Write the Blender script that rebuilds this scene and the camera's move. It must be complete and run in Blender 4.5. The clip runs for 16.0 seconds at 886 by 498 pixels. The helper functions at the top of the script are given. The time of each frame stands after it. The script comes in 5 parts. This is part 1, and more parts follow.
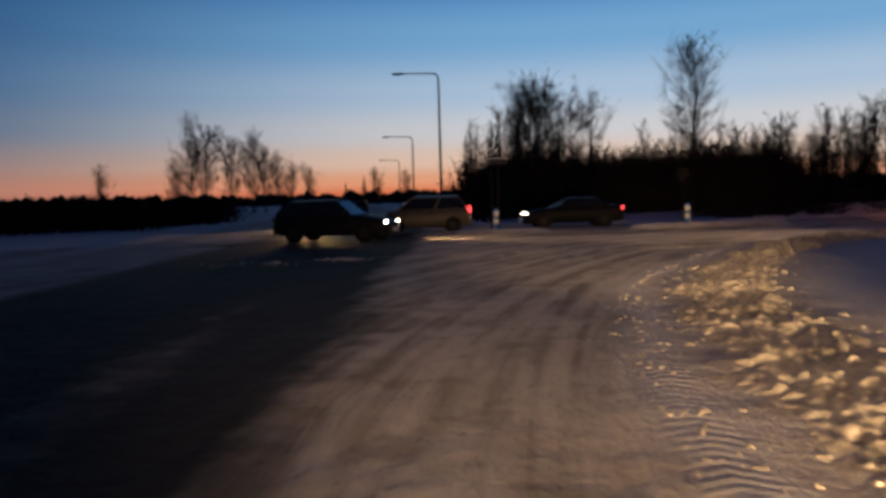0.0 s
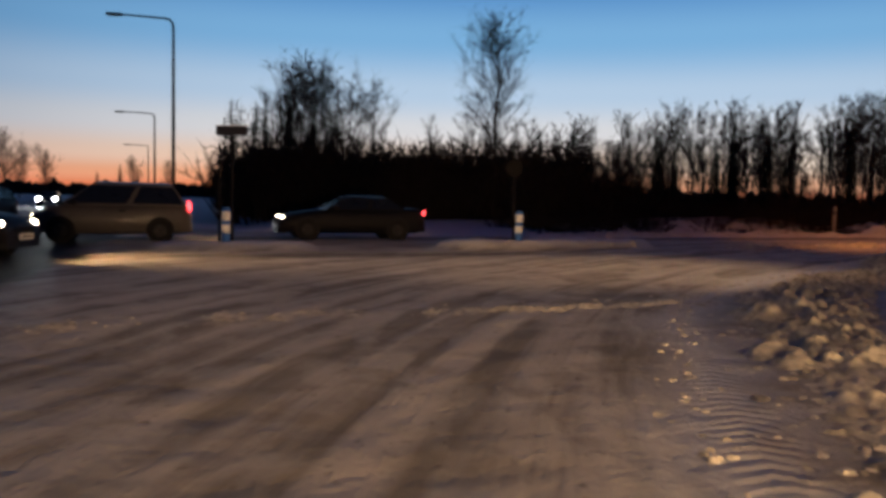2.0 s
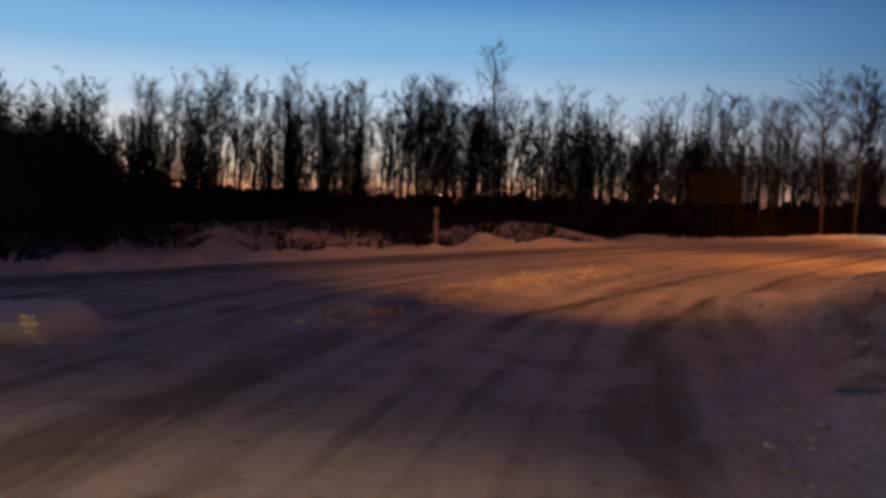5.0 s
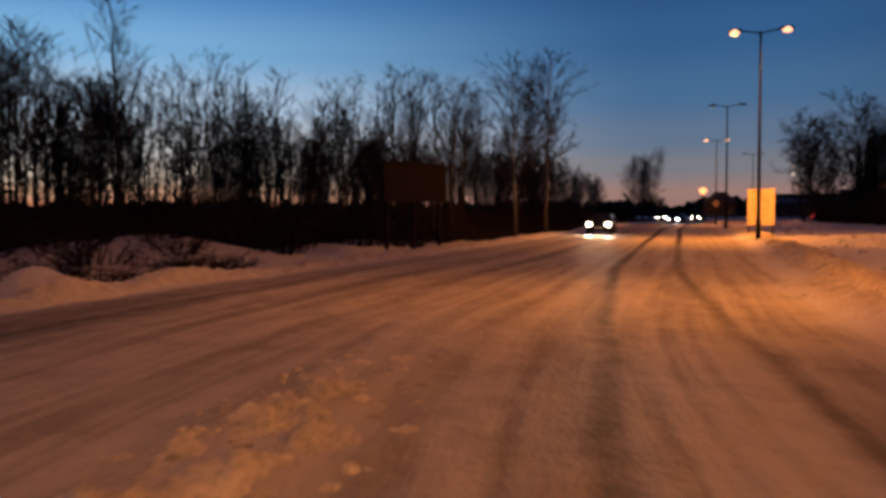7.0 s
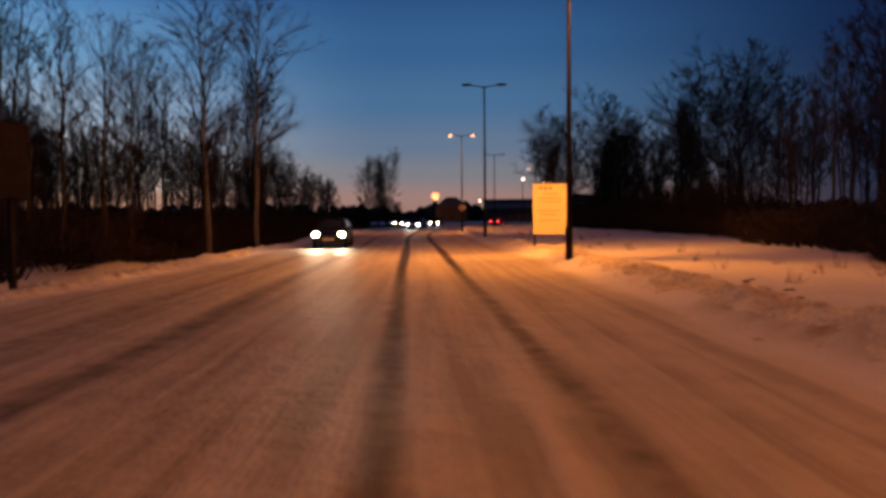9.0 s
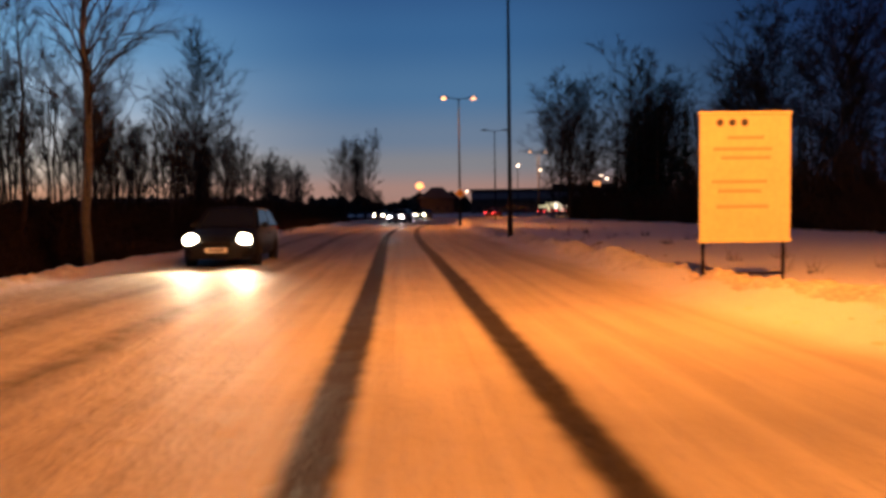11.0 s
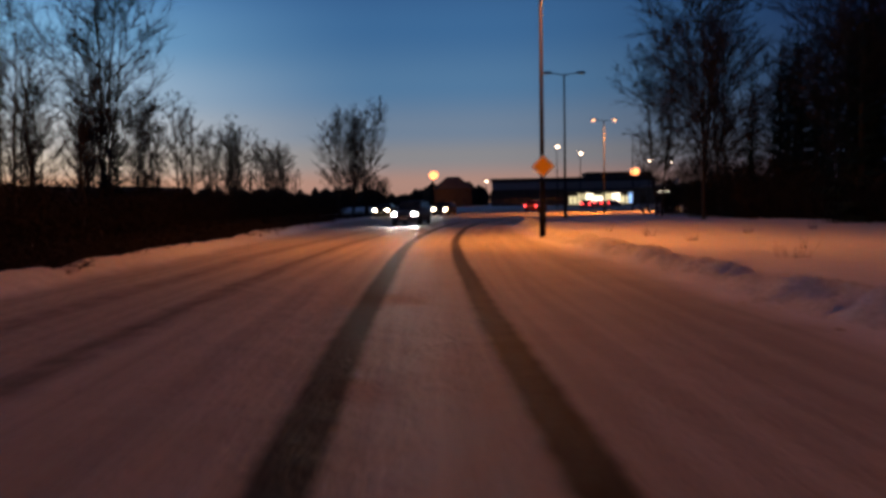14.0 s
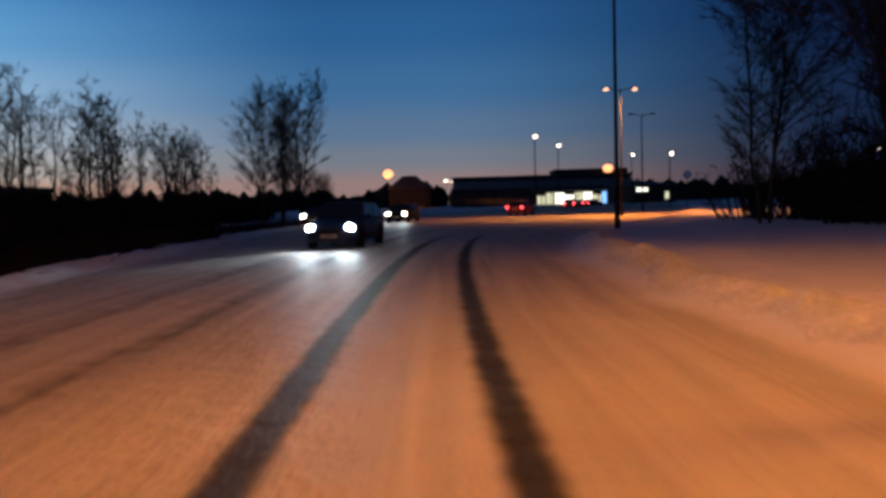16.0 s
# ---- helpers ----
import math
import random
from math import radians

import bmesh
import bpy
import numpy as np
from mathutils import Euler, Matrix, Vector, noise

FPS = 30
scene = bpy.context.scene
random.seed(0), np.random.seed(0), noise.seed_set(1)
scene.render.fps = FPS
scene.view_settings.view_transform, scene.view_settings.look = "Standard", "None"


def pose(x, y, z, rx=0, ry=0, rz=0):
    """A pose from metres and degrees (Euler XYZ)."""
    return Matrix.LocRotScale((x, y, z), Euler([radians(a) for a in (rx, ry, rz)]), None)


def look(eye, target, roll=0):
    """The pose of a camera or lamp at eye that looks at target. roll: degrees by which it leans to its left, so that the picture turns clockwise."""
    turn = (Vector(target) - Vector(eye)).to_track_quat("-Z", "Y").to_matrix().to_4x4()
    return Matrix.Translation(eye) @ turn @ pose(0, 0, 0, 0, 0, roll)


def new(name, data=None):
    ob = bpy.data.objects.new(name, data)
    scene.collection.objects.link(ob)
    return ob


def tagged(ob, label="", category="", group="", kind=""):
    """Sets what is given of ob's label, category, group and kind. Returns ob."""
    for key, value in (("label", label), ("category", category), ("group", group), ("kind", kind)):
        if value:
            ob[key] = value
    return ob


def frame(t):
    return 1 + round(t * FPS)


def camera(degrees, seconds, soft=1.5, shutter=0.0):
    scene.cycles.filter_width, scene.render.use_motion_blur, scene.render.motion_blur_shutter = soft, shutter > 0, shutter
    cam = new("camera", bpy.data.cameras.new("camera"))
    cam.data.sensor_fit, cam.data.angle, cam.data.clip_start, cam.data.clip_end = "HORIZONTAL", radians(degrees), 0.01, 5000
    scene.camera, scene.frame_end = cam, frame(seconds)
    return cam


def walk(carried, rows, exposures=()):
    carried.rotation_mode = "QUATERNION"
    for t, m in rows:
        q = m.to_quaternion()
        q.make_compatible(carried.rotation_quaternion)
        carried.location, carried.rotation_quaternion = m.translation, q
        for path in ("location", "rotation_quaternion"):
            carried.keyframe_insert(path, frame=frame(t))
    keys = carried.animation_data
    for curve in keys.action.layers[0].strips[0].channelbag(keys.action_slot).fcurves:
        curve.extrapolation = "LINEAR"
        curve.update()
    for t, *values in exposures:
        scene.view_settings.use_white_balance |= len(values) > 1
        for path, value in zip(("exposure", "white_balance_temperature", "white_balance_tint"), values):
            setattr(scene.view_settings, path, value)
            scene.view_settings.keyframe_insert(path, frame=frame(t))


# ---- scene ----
# ---- camera ----
cam = camera(57.63, 16.0, soft=3.5, shutter=0.25)
PATH = [
    (0, pose(0.000, 0.000, 1.431, 86.453, 1.489, 0.000)),
    (0.5, pose(0.108, 3.279, 1.417, 86.441, 1.267, -3.719)),
    (1, pose(0.532, 6.395, 1.377, 86.488, 0.511, -7.853)),
    (1.5, pose(1.087, 9.265, 1.333, 86.523, -0.525, -11.657)),
    (2, pose(1.863, 12.039, 1.283, 86.515, -1.173, -15.710)),
    (2.5, pose(2.864, 14.643, 1.241, 86.570, -0.896, -20.366)),
    (3, pose(3.927, 16.879, 1.216, 86.462, -0.809, -25.220)),
    (3.5, pose(5.165, 19.056, 1.198, 86.540, -1.120, -30.131)),
    (6, pose(15.523, 28.598, 1.426, 87.395, -0.713, -58.609)),
    (6.5, pose(18.310, 30.399, 1.362, 87.494, 0.024, -64.574)),
    (7, pose(21.694, 31.939, 1.382, 87.564, 0.190, -69.781)),
    (7.5, pose(25.593, 33.099, 1.382, 87.722, -0.228, -75.551)),
    (8, pose(29.554, 33.817, 1.391, 87.860, 0.045, -82.020)),
    (8.5, pose(33.544, 34.163, 1.415, 87.997, 0.763, -87.372)),
    (9, pose(37.980, 34.404, 1.399, 87.859, 0.501, -88.502)),
    (9.5, pose(42.884, 34.674, 1.361, 87.614, 0.617, -89.582)),
    (10, pose(47.804, 34.964, 1.338, 87.466, 1.282, -89.929)),
    (12.5, pose(75.773, 36.545, 1.268, 86.885, -0.114, -89.217)),
    (13, pose(81.268, 36.877, 1.278, 86.812, 0.243, -89.112)),
    (13.5, pose(86.865, 37.247, 1.310, 86.811, 0.703, -88.953)),
    (14, pose(92.687, 37.616, 1.350, 86.736, 0.978, -88.864)),
    (14.5, pose(98.591, 37.926, 1.351, 86.817, 1.145, -89.050)),
    (15, pose(104.697, 38.206, 1.336, 86.863, 1.374, -89.654)),
    (15.5, pose(110.915, 38.354, 1.369, 86.825, 1.465, -90.677)),
    (16, pose(117.145, 38.328, 1.376, 86.767, 1.581, -92.054)),
]
walk(cam, PATH, exposures=[(0.0, -0.12, 6700, 10), (1.0, -0.02, 6700, 10), (2.5, 0.08, 6800, 10), (3.5, 0.05, 6800, 10), (6.0, 0.2, 7000, 10), (7.5, 0.1, 6900, 10), (8.5, 0.1, 6900, 10), (9.3, 0.3, 7200, 10), (10.2, 0.35, 7400, 10),
                           (12.5, 0.42, 7000, 8), (13.5, 0.48, 7600, 8), (14.5, 0.45, 7600, 8), (15.0, 0.4, 7500, 8), (15.5, 0.25, 6600, 5), (16.0, 0.15, 6100, 2)])

# ---- twilight sky: sun below the horizon to the north ----
world = bpy.data.worlds.new("twilight")
scene.world = world
world.use_nodes = True
wn, wl = world.node_tree.nodes, world.node_tree.links
wn.clear()


def ramp_node(nodes, stops):
    r = nodes.new("ShaderNodeValToRGB")
    r.color_ramp.interpolation = "EASE"
    el = r.color_ramp.elements
    while len(el) < len(stops):
        el.new(0.5)
    for e, (p, c) in zip(el, stops):
        e.position, e.color = p, (*c, 1)
    return r


w_co = wn.new("ShaderNodeTexCoord")
w_sep = wn.new("ShaderNodeSeparateXYZ")
wl.new(w_co.outputs["Generated"], w_sep.inputs[0])
# height over the horizon on a square-root scale, to give the low sky its fine steps
w_max = wn.new("ShaderNodeMath"); w_max.operation = "MAXIMUM"; w_max.inputs[1].default_value = 0.0
wl.new(w_sep.outputs["Z"], w_max.inputs[0])
w_sq = wn.new("ShaderNodeMath"); w_sq.operation = "SQRT"
wl.new(w_max.outputs[0], w_sq.inputs[0])
# 0.13: 1 degree, 0.23: 3, 0.32: 6, 0.42: 10, 0.5: 14.5, 0.71: 30, 1: zenith
GLOW = [(0.0, (0.36, 0.06, 0.025)), (0.09, (0.48, 0.12, 0.06)), (0.16, (0.62, 0.34, 0.22)), (0.22, (0.66, 0.55, 0.47)), (0.29, (0.64, 0.66, 0.71)),
        (0.36, (0.42, 0.57, 0.76)), (0.44, (0.18, 0.41, 0.70)), (0.52, (0.06, 0.22, 0.54)), (0.70, (0.008, 0.026, 0.085)), (1.0, (0.003, 0.009, 0.032))]
SIDE = [(0.0, (0.25, 0.12, 0.09)), (0.16, (0.29, 0.18, 0.17)), (0.24, (0.17, 0.18, 0.22)), (0.30, (0.105, 0.16, 0.26)),
        (0.38, (0.052, 0.135, 0.28)), (0.46, (0.028, 0.10, 0.25)), (0.53, (0.018, 0.068, 0.20)), (0.70, (0.004, 0.014, 0.05)), (1.0, (0.003, 0.009, 0.032))]
DARK = [(0.0, (0.014, 0.015, 0.032)), (0.3, (0.009, 0.018, 0.052)), (0.5, (0.004, 0.014, 0.06)), (1.0, (0.003, 0.009, 0.032))]
w_glow, w_side, w_dark = (ramp_node(wn, s) for s in (GLOW, SIDE, DARK))
for r in (w_glow, w_side, w_dark):
    wl.new(w_sq.outputs[0], r.inputs[0])
# turn from the glow in the north
w_flat = wn.new("ShaderNodeCombineXYZ")
wl.new(w_sep.outputs["X"], w_flat.inputs[0]); wl.new(w_sep.outputs["Y"], w_flat.inputs[1])
w_nrm = wn.new("ShaderNodeVectorMath"); w_nrm.operation = "NORMALIZE"
wl.new(w_flat.outputs[0], w_nrm.inputs[0])
w_dot = wn.new("ShaderNodeVectorMath"); w_dot.operation = "DOT_PRODUCT"
w_dot.inputs[1].default_value = (math.sin(radians(25)), math.cos(radians(25)), 0)
wl.new(w_nrm.outputs[0], w_dot.inputs[0])


def smooth(lo, hi):
    m = wn.new("ShaderNodeMapRange"); m.interpolation_type = "SMOOTHSTEP"
    m.inputs["From Min"].default_value, m.inputs["From Max"].default_value = lo, hi
    wl.new(w_dot.outputs["Value"], m.inputs["Value"])
    return m


w_m1, w_m2 = smooth(-0.08, 0.42), smooth(0.50, 1.0)
w_mixa = wn.new("ShaderNodeMixRGB"); w_mixb = wn.new("ShaderNodeMixRGB")
wl.new(w_m1.outputs[0], w_mixa.inputs[0]); wl.new(w_dark.outputs[0], w_mixa.inputs[1]); wl.new(w_side.outputs[0], w_mixa.inputs[2])
wl.new(w_m2.outputs[0], w_mixb.inputs[0]); wl.new(w_mixa.outputs[0], w_mixb.inputs[1]); wl.new(w_glow.outputs[0], w_mixb.inputs[2])
# the orange of the coming sun, low in the north
w_dot2 = wn.new("ShaderNodeVectorMath"); w_dot2.operation = "DOT_PRODUCT"
w_dot2.inputs[1].default_value = (math.sin(radians(-4)), math.cos(radians(-4)), 0)
wl.new(w_nrm.outputs[0], w_dot2.inputs[0])
w_m3 = wn.new("ShaderNodeMapRange"); w_m3.interpolation_type = "SMOOTHSTEP"
w_m3.inputs["From Min"].default_value, w_m3.inputs["From Max"].default_value = 0.72, 1.0
wl.new(w_dot2.outputs["Value"], w_m3.inputs["Value"])
w_orange = ramp_node(wn, [(0.0, (0.22, 0.02, 0.0)), (0.13, (0.26, 0.05, 0.0)), (0.20, (0.16, 0.04, 0.0)), (0.30, (0.0, 0.0, 0.0))])
wl.new(w_sq.outputs[0], w_orange.inputs[0])
w_add = wn.new("ShaderNodeMixRGB"); w_add.blend_type = "ADD"
wl.new(w_m3.outputs[0], w_add.inputs[0]); wl.new(w_mixb.outputs[0], w_add.inputs[1]); wl.new(w_orange.outputs[0], w_add.inputs[2])
w_bg = wn.new("ShaderNodeBackground"); w_bg.inputs["Strength"].default_value = 1.0
wl.new(w_add.outputs[0], w_bg.inputs["Color"])
w_out = wn.new("ShaderNodeOutputWorld")
wl.new(w_bg.outputs[0], w_out.inputs["Surface"])

SODIUM = (1.0, 0.30, 0.045)
WARM = (1.0, 0.62, 0.32)
AMBER = (1.0, 0.36, 0.08)
XENON = (0.86, 0.93, 1.0)


def lamp(kind, name, m, watts, colour, radius=0.15, cone=None, blend=0.4):
    data = bpy.data.lights.new(name, kind)
    data.energy, data.color, data.shadow_soft_size = watts, colour, radius
    if cone:
        data.spot_size, data.spot_blend = radians(cone), blend
    ob = new(name, data)
    ob.matrix_world = m
    return ob

# ---- materials ----
def material(name, colour, rough=0.6, metal=0.0, var=0.25, scale=3.0, bump=0.0, bump_scale=20.0, emit=None, strength=0.0, coat=0.0, spec=0.5):
    """A plain surface with two scales of mottling, and relief."""
    m = bpy.data.materials.new(name)
    m.use_nodes = True
    n, l = m.node_tree.nodes, m.node_tree.links
    b = n["Principled BSDF"]
    b.inputs["Roughness"].default_value, b.inputs["Metallic"].default_value = rough, metal
    b.inputs["Coat Weight"].default_value = coat
    b.inputs["Specular IOR Level"].default_value = spec
    if emit:
        b.inputs["Base Color"].default_value = (*colour, 1)
        b.inputs["Emission Color"].default_value, b.inputs["Emission Strength"].default_value = (*emit, 1), strength
        return m
    co = n.new("ShaderNodeTexCoord")
    n1, n2 = n.new("ShaderNodeTexNoise"), n.new("ShaderNodeTexNoise")
    n1.inputs["Scale"].default_value, n2.inputs["Scale"].default_value = scale, scale * 9
    n1.inputs["Detail"].default_value, n2.inputs["Detail"].default_value = 4, 3
    for t in (n1, n2):
        l.new(co.outputs["Object"], t.inputs["Vector"])
    add = n.new("ShaderNodeMath"); add.operation = "ADD"
    l.new(n1.outputs["Fac"], add.inputs[0]); l.new(n2.outputs["Fac"], add.inputs[1])
    mr = n.new("ShaderNodeMapRange")
    mr.inputs["From Min"].default_value, mr.inputs["From Max"].default_value = 0.6, 1.4
    mr.inputs["To Min"].default_value, mr.inputs["To Max"].default_value = 1 - var, 1 + var
    l.new(add.outputs[0], mr.inputs["Value"])
    mul = n.new("ShaderNodeVectorMath"); mul.operation = "MULTIPLY"
    mul.inputs[0].default_value = colour
    l.new(mr.outputs[0], mul.inputs[1])
    l.new(mul.outputs[0], b.inputs["Base Color"])
    if bump:
        n3 = n.new("ShaderNodeTexNoise"); n3.inputs["Scale"].default_value = bump_scale; n3.inputs["Detail"].default_value = 5
        l.new(co.outputs["Object"], n3.inputs["Vector"])
        bp = n.new("ShaderNodeBump"); bp.inputs["Strength"].default_value, bp.inputs["Distance"].default_value = bump, 0.02
        l.new(n3.outputs["Fac"], bp.inputs["Height"]); l.new(bp.outputs[0], b.inputs["Normal"])
    return m


def snow_ground(name):
    """Snow sheet: fresh snow, packed snow on the carriageway, bare wheel tracks with painted shade, brown dirt, by the
    sheet's own masks.
    """
    m = bpy.data.materials.new(name)
    m.use_nodes = True
    n, l = m.node_tree.nodes, m.node_tree.links
    b = n["Principled BSDF"]
    co = n.new("ShaderNodeTexCoord")

    def noise_tex(scale, detail, stretch=None, turn=0.0):
        t = n.new("ShaderNodeTexNoise")
        t.inputs["Scale"].default_value, t.inputs["Detail"].default_value = scale, detail
        src = co.outputs["Object"]
        if stretch:
            mp = n.new("ShaderNodeMapping")
            mp.inputs["Scale"].default_value, mp.inputs["Rotation"].default_value = stretch, (0, 0, turn)
            l.new(src, mp.inputs["Vector"]); src = mp.outputs[0]
        l.new(src, t.inputs["Vector"])
        return t.outputs["Fac"]

    def attr(key):
        a = n.new("ShaderNodeAttribute"); a.attribute_name = key
        return a.outputs["Fac"]

    def calc(op, a, c, clamp=False):
        k = n.new("ShaderNodeMath"); k.operation = op; k.use_clamp = clamp
        for i, v in enumerate((a, c)):
            if isinstance(v, (int, float)):
                k.inputs[i].default_value = v
            else:
                l.new(v, k.inputs[i])
        return k.outputs[0]

    def mix(f, c1, c2):
        k = n.new("ShaderNodeMixRGB")
        for i, v in enumerate((f, c1, c2)):
            if isinstance(v, tuple):
                k.inputs[i].default_value = (*v, 1)
            elif isinstance(v, (int, float)):
                k.inputs[i].default_value = v
            else:
                l.new(v, k.inputs[i])
        return k.outputs[0]

    big, mid, fine = noise_tex(0.35, 3), noise_tex(2.4, 9), noise_tex(17, 5)
    hole = n.new("ShaderNodeMapRange")
    hole.inputs["From Min"].default_value, hole.inputs["From Max"].default_value = 0.54, 0.63
    l.new(noise_tex(1.5, 7), hole.inputs["Value"])
    # the drawn-out smears that tyres and ploughs leave, along the lane
    lane = n.new("ShaderNodeCombineXYZ")
    l.new(calc("MULTIPLY", attr("lane_s"), 0.09), lane.inputs[0]); l.new(calc("MULTIPLY", attr("lane_d"), 2.9), lane.inputs[1])
    st1 = n.new("ShaderNodeTexNoise"); st1.inputs["Scale"].default_value, st1.inputs["Detail"].default_value = 1.0, 5
    st1.inputs["Distortion"].default_value = 0.4
    l.new(lane.outputs[0], st1.inputs["Vector"])
    patch = noise_tex(0.9, 4)
    streak = calc("ADD", calc("MULTIPLY", st1.outputs["Fac"], 0.78), calc("MULTIPLY", patch, 0.22))
    f_mid = calc("MULTIPLY_ADD", mid, 0.8); f_mid.node.inputs[2].default_value = 0.6
    f_st = n.new("ShaderNodeMapRange")
    f_st.inputs["From Min"].default_value, f_st.inputs["From Max"].default_value = 0.41, 0.60
    l.new(streak, f_st.inputs["Value"])
    fresh = mix(mid, (0.52, 0.53, 0.56), (0.66, 0.67, 0.70))
    packed = mix(f_st.outputs[0], (0.21, 0.19, 0.16), (0.52, 0.49, 0.45))
    packed = mix(calc("MULTIPLY", mid, 0.45), packed, (0.33, 0.31, 0.29))
    # scraped plates of harder, cleaner snow with sharp borders
    lane2 = n.new("ShaderNodeCombineXYZ")
    l.new(calc("MULTIPLY", attr("lane_s"), 0.5), lane2.inputs[0]); l.new(calc("MULTIPLY", attr("lane_d"), 1.7), lane2.inputs[1])
    st2 = n.new("ShaderNodeTexNoise"); st2.inputs["Scale"].default_value, st2.inputs["Detail"].default_value = 1.0, 8
    st2.inputs["Distortion"].default_value = 0.7
    l.new(lane2.outputs[0], st2.inputs["Vector"])
    plate = n.new("ShaderNodeMapRange")
    plate.inputs["From Min"].default_value, plate.inputs["From Max"].default_value = 0.47, 0.58
    l.new(st2.outputs["Fac"], plate.inputs["Value"])
    packed = mix(calc("MULTIPLY", calc("MULTIPLY", plate.outputs[0], attr("scrape")), 0.6), packed, (0.52, 0.50, 0.46))
    grit = n.new("ShaderNodeMapRange")
    grit.inputs["From Min"].default_value, grit.inputs["From Max"].default_value = 0.62, 0.72
    l.new(noise_tex(9, 6), grit.inputs["Value"])
    packed = mix(calc("MULTIPLY", calc("MULTIPLY", grit.outputs[0], attr("scrape")), 0.6), packed, (0.11, 0.09, 0.07))
    packed = mix(calc("MULTIPLY", calc("MULTIPLY", hole.outputs[0], attr("scrape")), 0.32), packed, (0.11, 0.09, 0.07))
    packed = mix(calc("MULTIPLY", calc("SUBTRACT", 1.0, attr("scrape")), 0.75), packed, mix(fine, (0.36, 0.34, 0.31), (0.44, 0.42, 0.39)))
    col = mix(attr("packed"), fresh, packed)
    q = calc("DIVIDE", calc("SUBTRACT", calc("ABSOLUTE", attr("track_d"), 0.0), 0.77), 0.185)
    q = calc("MULTIPLY", q, q)
    own = calc("MULTIPLY", calc("EXPONENT", calc("MULTIPLY", calc("POWER", q, 1.15), -1.0), 0.0), calc("MULTIPLY", attr("track_k"), calc("MULTIPLY_ADD", calc("GREATER_THAN", attr("track_d"), 0.0), 0.1)))
    own.node.inputs[1].links[0].from_node.inputs[1].links[0].from_node.inputs[2].default_value = 0.9
    rut_shade_all = calc("MAXIMUM", attr("rut_shade"), own)
    # bare wheel tracks, and the shade painted into the first road's left lanes
    worn_shade = calc("ADD", rut_shade_all, calc("MULTIPLY", calc("SUBTRACT", mid, 0.5), 0.44))
    worn_shade = calc("MULTIPLY", calc("SMOOTH_MIN", worn_shade, 1.0), calc("GREATER_THAN", rut_shade_all, 0.02), True)
    rut_shade_fac = n.new("ShaderNodeMapRange"); rut_shade_fac.interpolation_type = "SMOOTHSTEP"
    rut_shade_fac.inputs["From Min"].default_value, rut_shade_fac.inputs["From Max"].default_value = 0.08, 0.82
    l.new(worn_shade, rut_shade_fac.inputs["Value"])
    col = mix(calc("MULTIPLY", rut_shade_fac.outputs[0], 0.96), col, mix(fine, (0.010, 0.009, 0.008), (0.028, 0.024, 0.020)))
    dirt = calc("MULTIPLY", attr("dirt"), calc("MULTIPLY", mid, 1.5), True)
    col = mix(dirt, col, mix(fine, (0.13, 0.10, 0.065), (0.36, 0.30, 0.22)))
    l.new(col, b.inputs["Base Color"])
    b.inputs["Roughness"].default_value = 0.62
    b.inputs["Specular IOR Level"].default_value = 0.02
    # relief: grain, lumps, streaks, and the cleats of a tractor tyre
    skew = calc("MULTIPLY", calc("ABSOLUTE", calc("SUBTRACT", attr("lane_d"), -1.1), 0.0), 0.5)
    cleat = calc("SINE", calc("MULTIPLY", calc("ADD", attr("lane_s"), calc("ADD", skew, calc("MULTIPLY", mid, 0.05))), 41.0), 0.0)
    band = calc("DIVIDE", calc("SUBTRACT", attr("lane_d"), -1.1), 0.22)
    band = calc("MULTIPLY", calc("MULTIPLY", band, band), calc("MULTIPLY", band, band))
    band = calc("MULTIPLY", calc("EXPONENT", calc("MULTIPLY", band, -1.0), 0.0), attr("tread"))
    h = calc("ADD", calc("MULTIPLY", fine, 0.5), calc("MULTIPLY", mid, 1.6))
    h = calc("ADD", h, calc("MULTIPLY", calc("MULTIPLY", calc("ADD", streak, calc("MULTIPLY", plate.outputs[0], 0.15)), attr("packed")), 0.8))
    h = calc("ADD", h, calc("MULTIPLY", calc("MULTIPLY", cleat, band), calc("MULTIPLY", big, 0.32)))
    bp = n.new("ShaderNodeBump"); bp.inputs["Strength"].default_value, bp.inputs["Distance"].default_value = 0.95, 0.06
    l.new(h, bp.inputs["Height"]); l.new(bp.outputs[0], b.inputs["Normal"])
    return m


M_GROUND = snow_ground("snow_ground")
M_CLOD = material("dirty_snow_lump", (0.50, 0.46, 0.38), 0.8, var=0.3, scale=2.0, bump=0.6, bump_scale=18)
_n, _l = M_CLOD.node_tree.nodes, M_CLOD.node_tree.links
_geo = _n.new("ShaderNodeNewGeometry")
_mr = _n.new("ShaderNodeMapRange"); _mr.inputs["To Min"].default_value, _mr.inputs["To Max"].default_value = 0.6, 1.3
_l.new(_geo.outputs["Random Per Island"], _mr.inputs["Value"])
_mul = _n.new("ShaderNodeVectorMath"); _mul.operation = "MULTIPLY"
_src = _n["Principled BSDF"].inputs["Base Color"].links[0].from_socket
_l.new(_src, _mul.inputs[0]); _l.new(_mr.outputs[0], _mul.inputs[1]); _l.new(_mul.outputs[0], _n["Principled BSDF"].inputs["Base Color"])
M_BANK = material("dirty_bank_snow", (0.46, 0.42, 0.35), 0.85, var=0.55, scale=1.3, bump=0.8, bump_scale=28, spec=0.1)
M_ROW = material("broken_packed_snow", (0.47, 0.44, 0.39), 0.85, var=0.5, scale=2.0, bump=0.8, bump_scale=24, spec=0.1)
